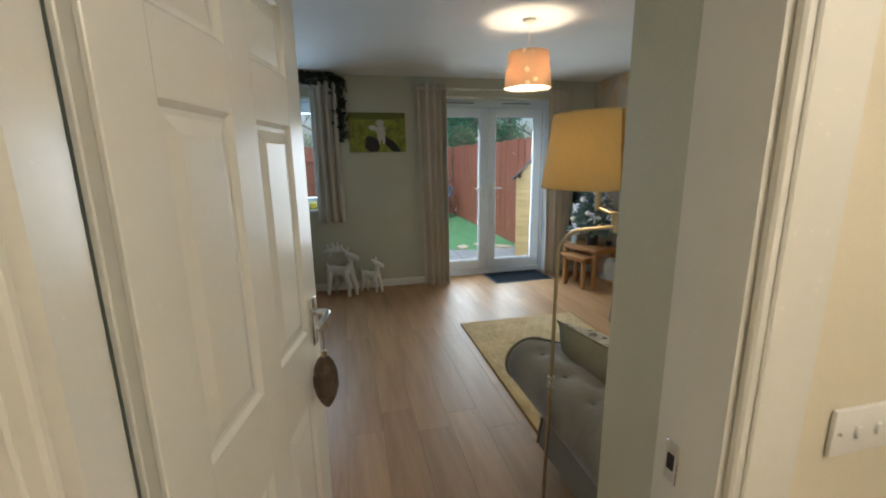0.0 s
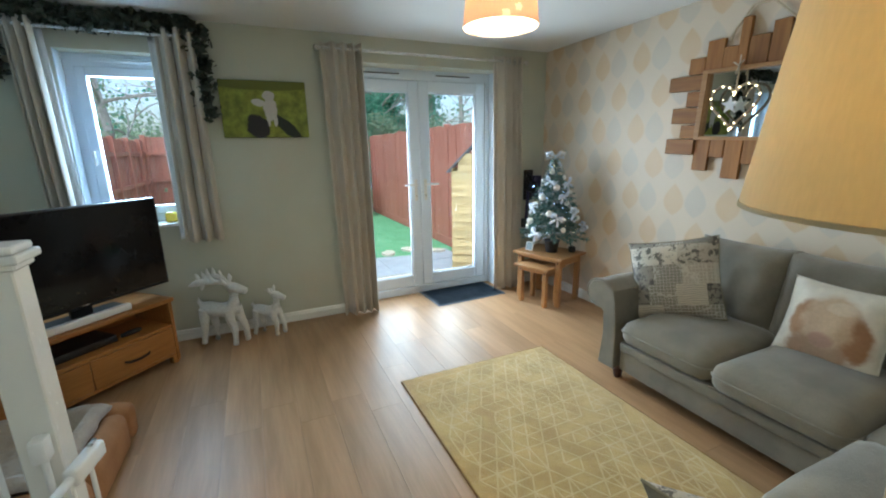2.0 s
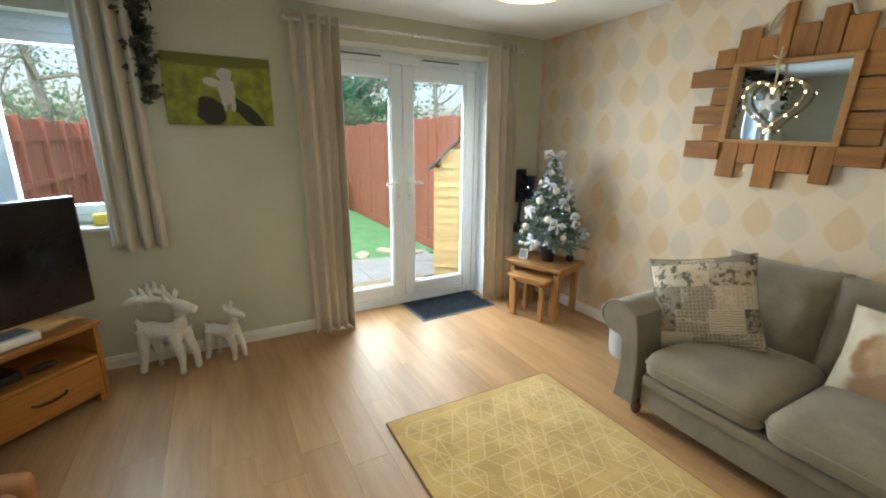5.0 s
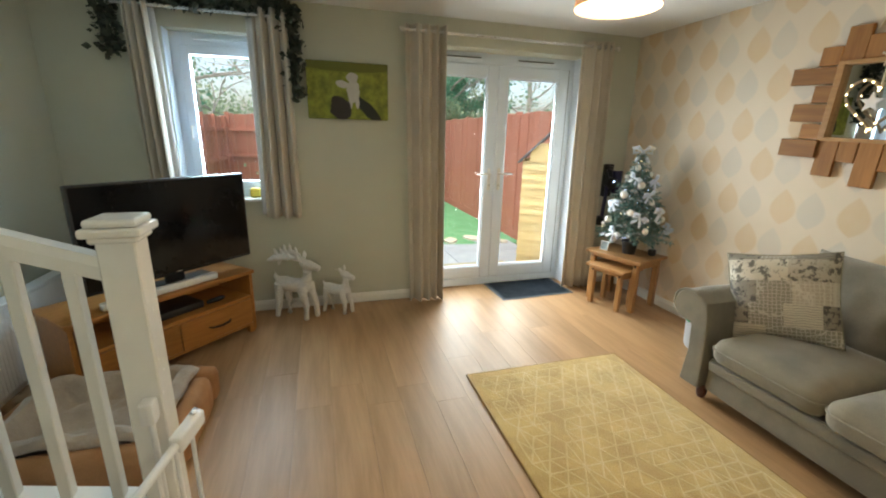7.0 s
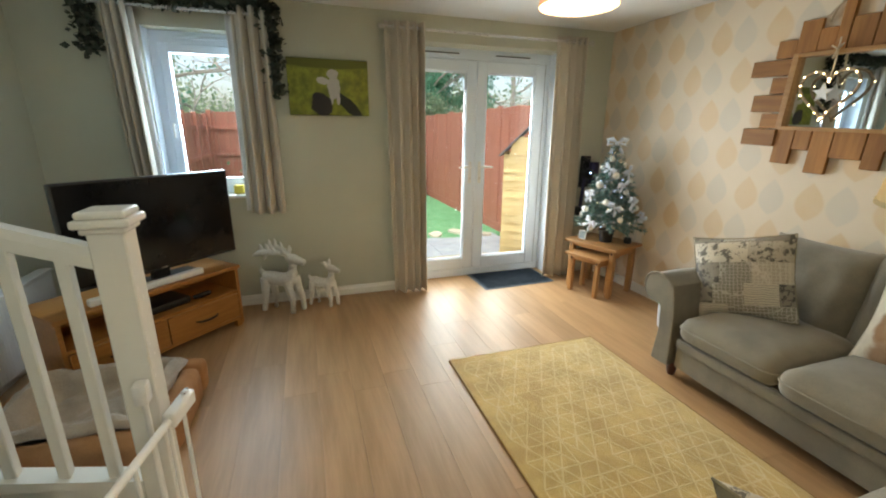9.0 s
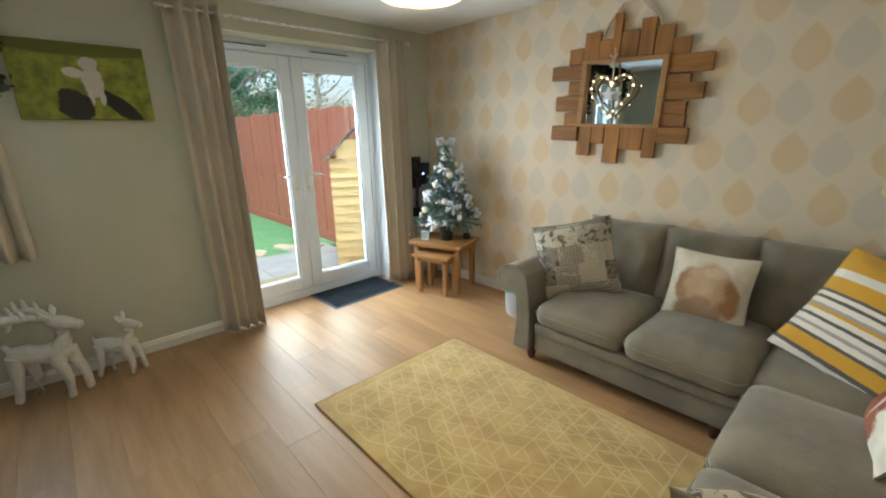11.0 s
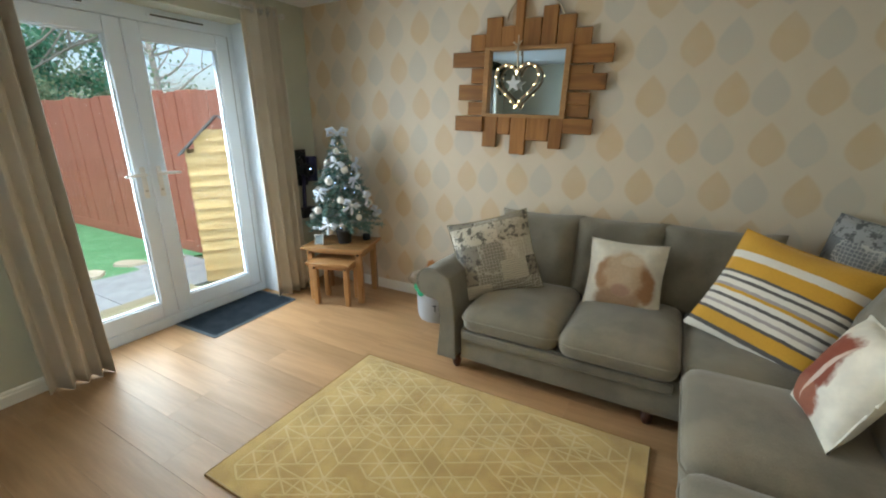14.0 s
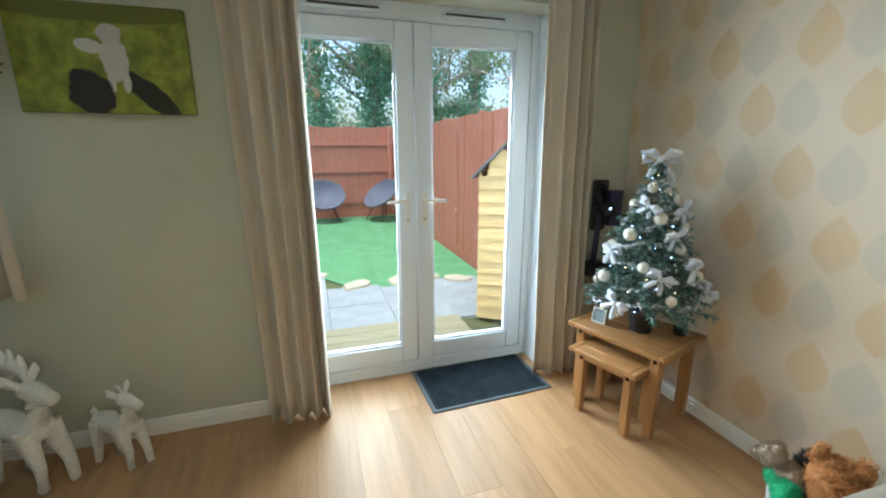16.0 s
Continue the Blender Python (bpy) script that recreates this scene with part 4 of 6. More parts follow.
for k in range(40):
    y = -0.195 + 0.39 * k / 39
    box(ribs, -0.345, 0.345, y - 0.0028, y + 0.0028, 0.0105, 0.0128)
tagged(part("ribbing", ribs, MATRUB, mat_, smooth=False), kind="stuff")

RX0, RX1, RY0, RY1 = 0.872, 1.98, 1.945, 3.607
rug = thing("rug", pose(0, 0, 0), "mustard yellow rug with pale geometric lines", "rug")
part("field", block(RX0, RX1, RY0, RY1, 0.003, 0.013, 0.004), RUG, rug)
part("edge_binding", bars(bmesh.new(), [(RX0 - 0.004, RX0, RY0 - 0.004, RY1 + 0.004, 0.0005, 0.011), (RX1, RX1 + 0.004, RY0 - 0.004, RY1 + 0.004, 0.0005, 0.011),
                                        (RX0, RX1, RY0 - 0.004, RY0, 0.0005, 0.011), (RX0, RX1, RY1, RY1 + 0.004, 0.0005, 0.011)]), RUGEDGE, rug, smooth=False)
lines = bmesh.new()
step = 0.092
rnd = random.Random(11)
hgt = step * math.sqrt(3)
done = set()


def line_strip(a, b, wd=0.0042):
    a, b = Vector((*a, 0.0132)), Vector((*b, 0.0132))
    if min(a.x, b.x) < RX0 + 0.01 or max(a.x, b.x) > RX1 - 0.01 or min(a.y, b.y) < RY0 + 0.01 or max(a.y, b.y) > RY1 - 0.01:
        return
    d = (b - a).normalized()
    s = Vector((-d.y, d.x, 0)) * wd
    lo = [lines.verts.new(p) for p in (a - s, a + s, b + s, b - s)]
    up = [lines.verts.new(p + Vector((0, 0, 0.0007))) for p in (a - s * 0.6, a + s * 0.6, b + s * 0.6, b - s * 0.6)]
    lines.faces.new(up)
    for k in range(4):
        lines.faces.new((lo[k], lo[(k + 1) % 4], up[(k + 1) % 4], up[k]))


for j in range(-1, 24):
    for i in range(-1, 16):
        x = RX0 + i * step + (step / 2 if j % 2 else 0)
        y = RY0 + j * hgt / 2
        for dx, dy in ((step, 0), (step / 2, hgt / 2), (-step / 2, hgt / 2)):
            if rnd.random() < 0.80:
                line_strip((x, y), (x + dx, y + dy))
        if rnd.random() < 0.22:
            line_strip((x, y), (x, y + hgt))
tagged(part("line_pattern", lines, RUGLINE, rug, smooth=False), kind="stuff")


# ---- sofa ----
sofa = thing("corner_sofa", pose(0, 0, 0), "grey velvet corner sofa with rolled arms", "sofa")
SF, SB, ST, LY = 2.07, 2.98, 0.44, 1.87
part("base", soften(2.12, SB, 1.0, 3.02, 0.075, 0.30, 0.03, 8, 0.0), SOFA, sofa)
part("base", soften(0.84, 2.119, 0.95, LY - 0.03, 0.075, 0.30, 0.03, 8, 0.0), SOFA, sofa)
part("plinth_band", soften(2.095, 2.13, LY + 0.02, 3.0, 0.225, 0.285, 0.015, 5, 0.0), SOFA, sofa)
part("seat_cushion", soften(SF, 2.74, 2.44, 3.00, 0.285, ST, 0.07, 11, 0.035, 1), SOFA, sofa)
part("seat_cushion", soften(SF - 0.015, 2.74, 1.875, 2.435, 0.285, ST, 0.07, 11, 0.035, 2), SOFA, sofa)
part("seat_cushion", soften(2.08, 2.78, 1.15, 1.868, 0.285, ST - 0.012, 0.05, 11, 0.015, 3), SOFA, sofa)
part("seat_cushion", soften(1.43, 2.075, 1.15, LY, 0.29, ST, 0.06, 11, 0.03, 4), SOFA, sofa)
part("seat_cushion", soften(0.96, 1.425, 1.15, LY, 0.29, ST, 0.06, 11, 0.03, 5), SOFA, sofa)
part("back_frame", soften(2.84, SB, 1.10, 3.05, 0.28, 0.70, 0.05, 8, 0.0), SOFA, sofa)
part("back_frame", soften(0.96, 2.835, 0.935, 1.10, 0.28, 0.70, 0.05, 8, 0.0), SOFA, sofa)


def welt(x0, x1, y0, y1, z, r):
    """A sewn seam round a cushion's upper edge."""
    pts = []
    for cx, cy, a0 in ((x1 - r, y1 - r, 0), (x0 + r, y1 - r, 90), (x0 + r, y0 + r, 180), (x1 - r, y0 + r, 270)):
        for k in range(5):
            a = radians(a0 + 22.5 * k)
            pts.append((cx + r * math.cos(a), cy + r * math.sin(a), z))
    return tube(bmesh.new(), pts + pts[:1], 0.0055, 6)


for b_ in ((SF, 2.74, 2.44, 3.00), (SF - 0.015, 2.74, 1.875, 2.435), (1.43, 2.075, 1.15, LY), (0.96, 1.425, 1.15, LY)):
    part("seam_piping", welt(*b_, ST - 0.066, 0.066), SOFA, sofa)
for y, sd, wd in ((2.77, 1, 0.54), (2.28, 2, 0.52), (1.76, 3, 0.58)):
    part("back_cushion", pillow(wd + 0.02, 0.53, 0.22, 20, 0.045, 0.020, sd, 4.0), SOFA, sofa, m=pose(2.80, y, 0.625, -13, 0, -90))
for x, sd, wd in ((2.14, 5, 0.52), (1.66, 6, 0.50), (1.20, 7, 0.50)):
    part("back_cushion", pillow(wd + 0.02, 0.55, 0.20, 20, 0.035, 0.016, sd, 4.4), SOFA, sofa, m=pose(x, 1.20, 0.655, -17, 0, 180))
for x, y in ((2.17, 3.06), (2.17, 1.98), (2.92, 3.06), (0.90, 1.78), (0.90, 1.0)):
    part("foot", lathe(bmesh.new(), [(0.020, 0.0), (0.027, 0.02), (0.030, 0.045), (0.022, 0.06), (0.03, 0.085)], 14), MAHOG, sofa, "turned dark wooden foot", m=pose(x, y, 0))


def arm_outline(width, top):
    """Cross-section of a slim arm whose roll hangs outwards (towards -x)."""
    k = width / 0.27
    r = 0.090 * k
    c = (-0.072 * k, top - r)
    pts = [(0.085 * k, 0.08), (0.083 * k, 0.26), (0.078 * k, 0.40), (0.066 * k, 0.50), (0.045 * k, top - 0.045)]
    pts += [(c[0] + r * math.cos(radians(a)) * 1.12, c[1] + r * math.sin(radians(a))) for a in range(60, 291, 15)]
    return pts + [(-0.018 * k, top - 2.2 * r), (-0.012 * k, 0.36), (-0.014 * k, 0.22), (-0.03 * k, 0.08)]


def rolled_arm(length, width, top, seed, dimples=()):
    """Runs along +y from its scrolled front at y = 0."""
    bm = bmesh.new()
    prof = arm_outline(width, top)
    cuts = [0, 0.012, 0.04] + [0.04 + (length - 0.04) * k / 26 for k in range(1, 27)]
    rings = []
    for j, y in enumerate(cuts):
        k = 0.93 if j == 0 else 0.985 if j == 1 else 1.0
        ring = []
        for x, z in prof:
            nz = 0.006 * noise.noise(Vector((x * 9 + seed, y * 6, z * 9)))
            nz -= sum(0.024 * math.exp(-((x - a) ** 2 + (y - b) ** 2) / 0.0016) for a, b in dimples) if z > top - 0.12 else 0.0
            ring.append(bm.verts.new((0.02 + (x - 0.02) * k, y, 0.08 + (z - 0.08) * (1 - (1 - k) * 0.2) + nz)))
        rings.append(ring)
    n = len(prof)
    for a, b in zip(rings, rings[1:]):
        for k in range(n):
            bm.faces.new((a[k], a[(k + 1) % n], b[(k + 1) % n], b[k]))
    bm.faces.new(rings[0])
    bm.faces.new(list(reversed(rings[-1])))
    return bm


def scroll(top, width):
    return [(x, 0.006, z) for x, z in arm_outline(width, top)]


arm1 = part("arm", rolled_arm(0.80, 0.27, 0.635, 1), SOFA, sofa, m=pose(2.10, 3.13, 0, 0, 0, -90))
part("arm_piping", tube(bmesh.new(), scroll(0.635, 0.27), 0.007, 6), SOFA, arm1)
arm2 = part("arm", rolled_arm(0.88, 0.34, 0.66, 4, [(-0.10 + 0.10 * j, 0.14 + 0.20 * k + 0.08 * j) for k in range(3) for j in range(2)]), SOFA, sofa, m=pose(0.825, 1.84, 0, 0, 0, 180) @ Matrix.Diagonal((-1, 1, 1, 1)))
part("arm_piping", tube(bmesh.new(), scroll(0.66, 0.34), 0.007, 6), SOFA, arm2)
for k in range(3):
    for j in range(2):
        part("button", ball(bmesh.new(), (0, 0, 0), 0.014, 10, (1, 1, 0.5)), SOFA_DARK, arm2, m=pose(-0.10 + 0.10 * j, 0.14 + 0.20 * k + 0.08 * j, 0.636 - 0.022 * j))


def along(x, z, centre):
    """A pose whose x and z run along two given directions."""
    x = Vector(x).normalized()
    y = Vector(z).cross(x).normalized()
    z = x.cross(y)
    return Matrix.Translation(centre) @ Matrix((x, y, z)).transposed().to_4x4()


def cushion(name, label, w, h, t, m, front, back=None, seed=0):
    c = thing(name, m, label, "cushion", "scatter cushions")
    bm = pillow(w, h, t, 18, 0.07, 0.010, seed)
    ob = part("cover", bm, front, c)
    if back:
        ob.data.materials.append(back)
        for p in ob.data.polygons:
            if p.center.y > 0.004:
                p.material_index = 1
    rim = []
    for k in range(33):
        u = -1 + 2 * (k % 8) / 8
        s = k // 8 % 4
        a, b = [(u, -1), (1, u), (-u, 1), (-1, -u)][s]
        rim.append((a * (1 - 0.07 * (1 - b * b)) * w / 2, 0, b * (1 - 0.07 * (1 - a * a)) * h / 2))
    part("piping", tube(bmesh.new(), rim, 0.0045, 5), back or front, c)
    return c


cushion("cushion", "patchwork print cushion in cream and taupe", 0.51, 0.50, 0.18, pose(2.46, 2.945, 0.655, -18, -13, -62), PATCH, CUSHBACK, 1)
cushion("cushion", "cream cushion with plain golden tan shapes", 0.41, 0.41, 0.15, pose(2.59, 2.20, 0.603, -18, 1, -88), GOLDPRINT, None, 2)
cushion("cushion", "large ochre, white and grey striped cushion", 0.56, 0.56, 0.17, pose(2.42, 1.53, 0.655, -32, 10, -118), STRIPES, None, 3)
cushion("cushion", "cream cushion with a plain chestnut red shape", 0.35, 0.40, 0.15, along((-0.31, -0.03, 0.02), (0.05, -0.14, 0.31), (1.825, 1.415, 0.635)), REDPRINT, None, 4)
cushion("cushion", "grey floral cushion standing in the sofa corner", 0.40, 0.40, 0.14, pose(2.84, 1.16, 0.79, -12, 4, -140), PATCH_DARK, None, 5)
cushion("cushion", "patchwork cushion with olive back, leaning on the arm", 0.56, 0.41, 0.26, pose(1.0, 1.56, 0.56, -26, 0, 102), PATCH, CUSHBACK, 6)

# ---- toy bin behind the sofa arm ----
tb = thing("toy_bin", pose(2.73, 3.52, 0), "pale grey canvas toy bin with dark lettering", "storage bin")
part("body", lathe(bmesh.new(), [(0.150, 0.0), (0.158, 0.02), (0.170, 0.225), (0.174, 0.245)], 28, wall=0.012), BINCLOTH, tb)
part("bottom", lathe(bmesh.new(), [(0.148, 0.0), (0.148, 0.012)], 24), BINCLOTH, tb)
curve = bpy.data.curves.new("lettering", "FONT")
curve.body, curve.size, curve.extrude, curve.align_x = "TO", 0.075, 0.0015, "CENTER"
curve.materials.append(INK)
let = new("lettering", curve)
let.parent = tb
a_ = radians(212)
let.matrix_basis = pose(0.166 * math.cos(a_), 0.166 * math.sin(a_), 0.10, 86, 0, 212 + 90)


def plush(m, name, label, mat, s, ears=True):
    bm = bmesh.new()
    ball(bm, (0, 0, 0.05 * s), 0.075 * s, 48, (1.1, 0.9, 0.9))
    ball(bm, (0.075 * s, 0, 0.12 * s), 0.055 * s, 40)
    ball(bm, (0.12 * s, 0, 0.11 * s), 0.026 * s, 18)
    if ears:
        for y in (-1, 1):
            ball(bm, (0.06 * s, 0.042 * y * s, 0.165 * s), 0.022 * s, 16)
    for v in bm.verts:
        v.co += Vector([0.012 * s * noise.noise(v.co * 26 + Vector((k * 7, 0, 0))) for k in range(3)])
    bm.normal_update()
    rnd_ = random.Random(int(s * 100))
    for v in [v for v in bm.verts if v.is_manifold]:
        for _ in range(2):
            q = v.co + Vector([rnd_.gauss(0, 0.004 * s) for _ in range(3)])
            d = (v.normal + Vector([rnd_.gauss(0, 0.5) for _ in range(3)])).normalized()
            e = d.orthogonal() * 0.0016 * s
            bm.faces.new([bm.verts.new(c) for c in (q - e, q + e, q + d * 0.014 * s)])
    return solid(name, bm, mat, label, "soft toy", "soft toys", m=m)


plush(pose(2.72, 3.50, 0.235, 0, 0, 200), "soft_toy", "ginger plush toy in the toy bin", TEDDY, 1.25)
plush(pose(2.65, 3.60, 0.22, 20, 0, 120), "soft_toy", "white plush toy in the toy bin", FLEECE, 0.8)
plush(pose(2.59, 3.56, 0.215, 0, 30, 60), "soft_toy", "green felt toy in the toy bin", GREENTOY, 0.62, False)
plush(pose(2.61, 3.48, 0.20, 0, 10, 10), "soft_toy", "crimson felt toy in the toy bin", REDTOY, 0.65, False)
plush(pose(2.69, 3.57, 0.13, 0, 0, 10), "soft_toy", "black plush toy in the toy bin", BLACK, 1.2, False)


# ---- nest of tables ----
def table(name, label, w, d, h, leg, m):
    t = thing(name, m, label, "side table", "nest of tables")
    n = 4
    for k in range(n):
        part("top_board", block(-w / 2 + 0.03, w / 2 - 0.03, -d / 2 + d * k / n + 0.0006, -d / 2 + d * (k + 1) / n - 0.0006, h - 0.024, h, 0.003), PINE, t)
    for s in (-1, 1):
        part("breadboard_end", block(min(s * w / 2, s * (w / 2 - 0.029)), max(s * w / 2, s * (w / 2 - 0.029)), -d / 2, d / 2, h - 0.0245, h + 0.0005, 0.003), PINE, t)
    ix, iy = w / 2 - 0.035, d / 2 - 0.035
    for sx in (-1, 1):
        for sy in (-1, 1):
            x, y = sx * (ix - leg / 2), sy * (iy - leg / 2)
            lg = part("leg", block(x - leg / 2, x + leg / 2, y - leg / 2, y + leg / 2, 0, h - 0.025, 0.005), PINE_LEG, t)
            part("stud", lathe(bmesh.new(), [(0.011, 0.0), (0.008, 0.005), (0.002, 0.007)], 10), DARKMETAL, lg, "dark iron stud", m=pose(x, y + sy * leg / 2, h - 0.055, -90 * sy))
    for sy in (-1, 1):
        if sy > 0 or h > 0.4:
            part("apron", block(-ix + leg, ix - leg, sy * (iy - 0.012) - 0.009, sy * (iy - 0.012) + 0.009, h - (0.085 if sy > 0 else 0.055), h - 0.025, 0.003), PINE, t)
    for sx in (-1, 1):
        part("apron", block(sx * (ix - 0.012) - 0.009, sx * (ix - 0.012) + 0.009, -iy + leg, iy - leg, h - 0.085, h - 0.025, 0.003), PINE, t)
    if h < 0.4:
        part("apron", block(-ix + leg, ix - leg, -iy + 0.003, -iy + 0.021, h - 0.065, h - 0.025, 0.003), PINE, t)
    return t


TA = -72.5
table("side_table", "larger waxed pine table with iron studs", 0.55, 0.43, 0.48, 0.048, pose(2.70, 4.46, 0, 0, 0, TA))
table("side_table", "smaller waxed pine table tucked under the larger", 0.385, 0.30, 0.38, 0.042, pose(2.555, 4.415, 0, 0, 0, TA))


# ---- christmas tree ----
def fir(m):
    t = thing("christmas_tree", m, "small frosted christmas tree with silver tinsel and white baubles", "christmas tree")
    rnd = random.Random(3)
    part("pot", lathe(bmesh.new(), [(0.055, 0.0), (0.068, 0.10), (0.074, 0.105), (0.074, 0.115), (0.06, 0.112), (0.01, 0.105)], 20), BLACK, t, "small black pot")
    part("trunk", rod(bmesh.new(), (0, 0, 0.1), (0, 0, 0.86), 0.012, 0.004), BARK, t)
    stems = bmesh.new()
    vs, fs = [], []
    tips = []
    H, R = 0.90, 0.262
    for tier in range(15):
        f = tier / 14
        z = 0.17 + 0.68 * f
        ln = R * (1 - f) ** 0.85 + 0.035
        cnt = int(13 - 8 * f)
        for k in range(cnt):
            a = math.tau * (k + rnd.random() * 0.7) / cnt + tier * 0.7
            l = ln * rnd.uniform(0.78, 1.1)
            d = Vector((math.cos(a), math.sin(a), 0.10 - 0.20 * (1 - f)))
            tip = Vector((0, 0, z)) + d * l
            tube(stems, [(0, 0, z + 0.03), Vector((0, 0, z + 0.02)) + d * l * 0.5, tip], [0.004, 0.003, 0.0015], 4)
            tips.append(tip)
            steps = max(6, int(l / 0.0085))
            for s in range(steps):
                p = Vector((0, 0, z + 0.025 * (1 - s / steps))) + d * l * (0.12 + 0.9 * s / steps)
                for _ in range(4):
                    q = (d.normalized() * 0.7 + Vector((rnd.gauss(0, 0.75), rnd.gauss(0, 0.75), rnd.gauss(0, 0.6)))).normalized()
                    sd = q.cross(Vector((rnd.gauss(0, 1), rnd.gauss(0, 1), rnd.gauss(0, 1)))).normalized() * 0.0038
                    nl = rnd.uniform(0.024, 0.042)
                    n = len(vs)
                    vs += [p - sd, p + sd, p + q * nl + sd * 0.3, p + q * nl - sd * 0.3]
                    fs.append((n, n + 1, n + 2, n + 3))
    part("branch_frame", stems, BARK, t)
    me = bpy.data.meshes.new("needles")
    me.from_pydata(vs, [], fs)
    me.materials.append(NEEDLE)
    nd = new("needles", me)
    nd.parent = t
    tagged(nd, kind="stuff")
    vs, fs = [], []
    for k in range(760):
        f = k / 759
        a = f * math.tau * 7.4
        r = (R * (1 - f) ** 0.9 + 0.03) * 0.93
        c = Vector((r * math.cos(a), r * math.sin(a), 0.15 + 0.70 * f - 0.02 * math.sin(a * 2.7)))
        for _ in range(7):
            q = Vector((rnd.gauss(0, 1), rnd.gauss(0, 1), rnd.gauss(0, 1))).normalized()
            sd = q.orthogonal().normalized() * 0.0016
            n = len(vs)
            e = c + q * rnd.uniform(0.014, 0.026)
            vs += [c - sd, c + sd, e + sd, e - sd]
            fs.append((n, n + 1, n + 2, n + 3))
    me = bpy.data.meshes.new("tinsel")
    me.from_pydata(vs, [], fs)
    me.materials.append(TINSEL)
    tn = new("tinsel", me)
    tn.parent = t
    tagged(tn, "silver tinsel string", kind="stuff")
    bb = mesh_of("bauble", ball(bmesh.new(), (0, 0, 0), 0.028, 14), BAUBLE)
    for k in range(24):
        f = (k + 0.5) / 24
        a = k * 2.4 + 1.1
        r = R * (1 - f) ** 0.85 * 0.98 + 0.035
        o = new("bauble", bb)
        o.parent = t
        o.matrix_basis = pose(r * math.cos(a), r * math.sin(a), 0.13 + 0.68 * f) @ Matrix.Scale(rnd.uniform(0.9, 1.25), 4)
    bow = bmesh.new()
    for s in (-1, 1):
        tube(bow, [(0, 0, 0), (s * 0.03, -0.012, 0.022), (s * 0.052, 0, 0.018), (s * 0.05, 0.006, -0.008), (s * 0.02, 0, -0.004)], [0.006, 0.016, 0.014, 0.012, 0.006], 6)
        tube(bow, [(0, 0, 0), (s * 0.022, -0.006, -0.035), (s * 0.034, -0.004, -0.06)], [0.006, 0.011, 0.009], 6)
    ball(bow, (0, -0.006, 0), 0.012, 8)
    bow = mesh_of("bow", bow, RIBBON)
    for a, z in ((200, 0.22), (262, 0.55), (215, 0.68), (285, 0.40), (240, 0.36), (320, 0.25), (170, 0.45), (300, 0.66)):
        f = (z - 0.17) / 0.68
        r = R * (1 - f) ** 0.85 + 0.04
        o = new("bow", bow)
        o.parent = t
        o.matrix_basis = pose(r * math.cos(radians(a)), r * math.sin(radians(a)), z, rnd.uniform(-25, 25), rnd.uniform(-35, 35), a + 90 + rnd.uniform(-25, 25)) @ Matrix.Scale(rnd.uniform(0.95, 1.3), 4)
    o = new("bow", bow)
    o.parent = t
    o.matrix_basis = pose(0, 0, 0.90, 0, 0, -30) @ Matrix.Scale(1.5, 4)
    ll = mesh_of("fairy_light", ball(bmesh.new(), (0, 0, 0), 0.0025, 6), LED)
    lb = mesh_of("fairy_light", ball(bmesh.new(), (0, 0, 0), 0.0028, 6), BLUELED)
    for k in range(46):
        f = (k + 0.5) / 46
        a = k * 1.9
        r = (R * (1 - f) ** 0.85 + 0.02) * rnd.uniform(0.75, 1.0)
        o = new("fairy_light", lb if k % 3 else ll)
        o.parent = t
        o.matrix_basis = pose(r * math.cos(a), r * math.sin(a), 0.15 + 0.68 * f)


fir(pose(2.705, 4.43, 0.481))
ph = thing("photo_frame", pose(2.545, 4.575, 0.481, -14, 0, -68), "small pale photo frame on the pine table", "photo frame")
part("rim", bars(bmesh.new(), [(-0.04, -0.032, -0.005, 0.005, 0, 0.085, 0.002), (0.032, 0.04, -0.005, 0.005, 0, 0.085, 0.002), (-0.032, 0.032, -0.005, 0.005, 0, 0.008, 0.002), (-0.032, 0.032, -0.005, 0.005, 0.077, 0.085, 0.002)]), PLASTIC, ph)
part("picture", block(-0.032, 0.032, 0.0, 0.004, 0.008, 0.077), surface("blue_grey_print", (0.20, 0.25, 0.28), (0.34, 0.40, 0.42), 20, 0.4), ph)
solid("small_speaker", lathe(bmesh.new(), [(0.028, 0), (0.034, 0.008), (0.034, 0.045), (0.026, 0.055)], 18), BLACK, "small black speaker on the pine table", "speaker", m=pose(2.86, 4.32, 0.481))


# ---- cordless vacuum on the wall behind the tree ----
v = thing("cordless_vacuum", pose(2.80, 4.985, 0.62), "dark grey and purple cordless vacuum hung on the wall", "vacuum cleaner")
part("wall_dock", block(-0.05, 0.05, -0.03, 0.012, 0.30, 0.62, 0.01, seg=2), BLACK, v)
part("motor", ball(rod(bmesh.new(), (0.0, -0.10, 0.44), (0.0, -0.02, 0.44), 0.058, n=20), (0, -0.10, 0.44), 0.05, 14), BLACK, v)
part("dust_bin", rod(bmesh.new(), (0.06, -0.075, 0.34), (0.06, -0.075, 0.56), 0.045, 0.05, 20), PURPLE, v, "purple translucent dust bin")
part("handle", tube(bmesh.new(), [(-0.02, -0.06, 0.46), (-0.07, -0.07, 0.55), (-0.06, -0.07, 0.60), (0.0, -0.06, 0.58)], 0.018), BLACK, v)
part("wand", rod(bmesh.new(), (-0.05, -0.06, 0.10), (-0.03, -0.06, 0.42), 0.018), PURPLE, v)
part("floor_head", block(-0.12, 0.06, -0.11, -0.01, 0.02, 0.11, 0.02, seg=3), BLACK, v)
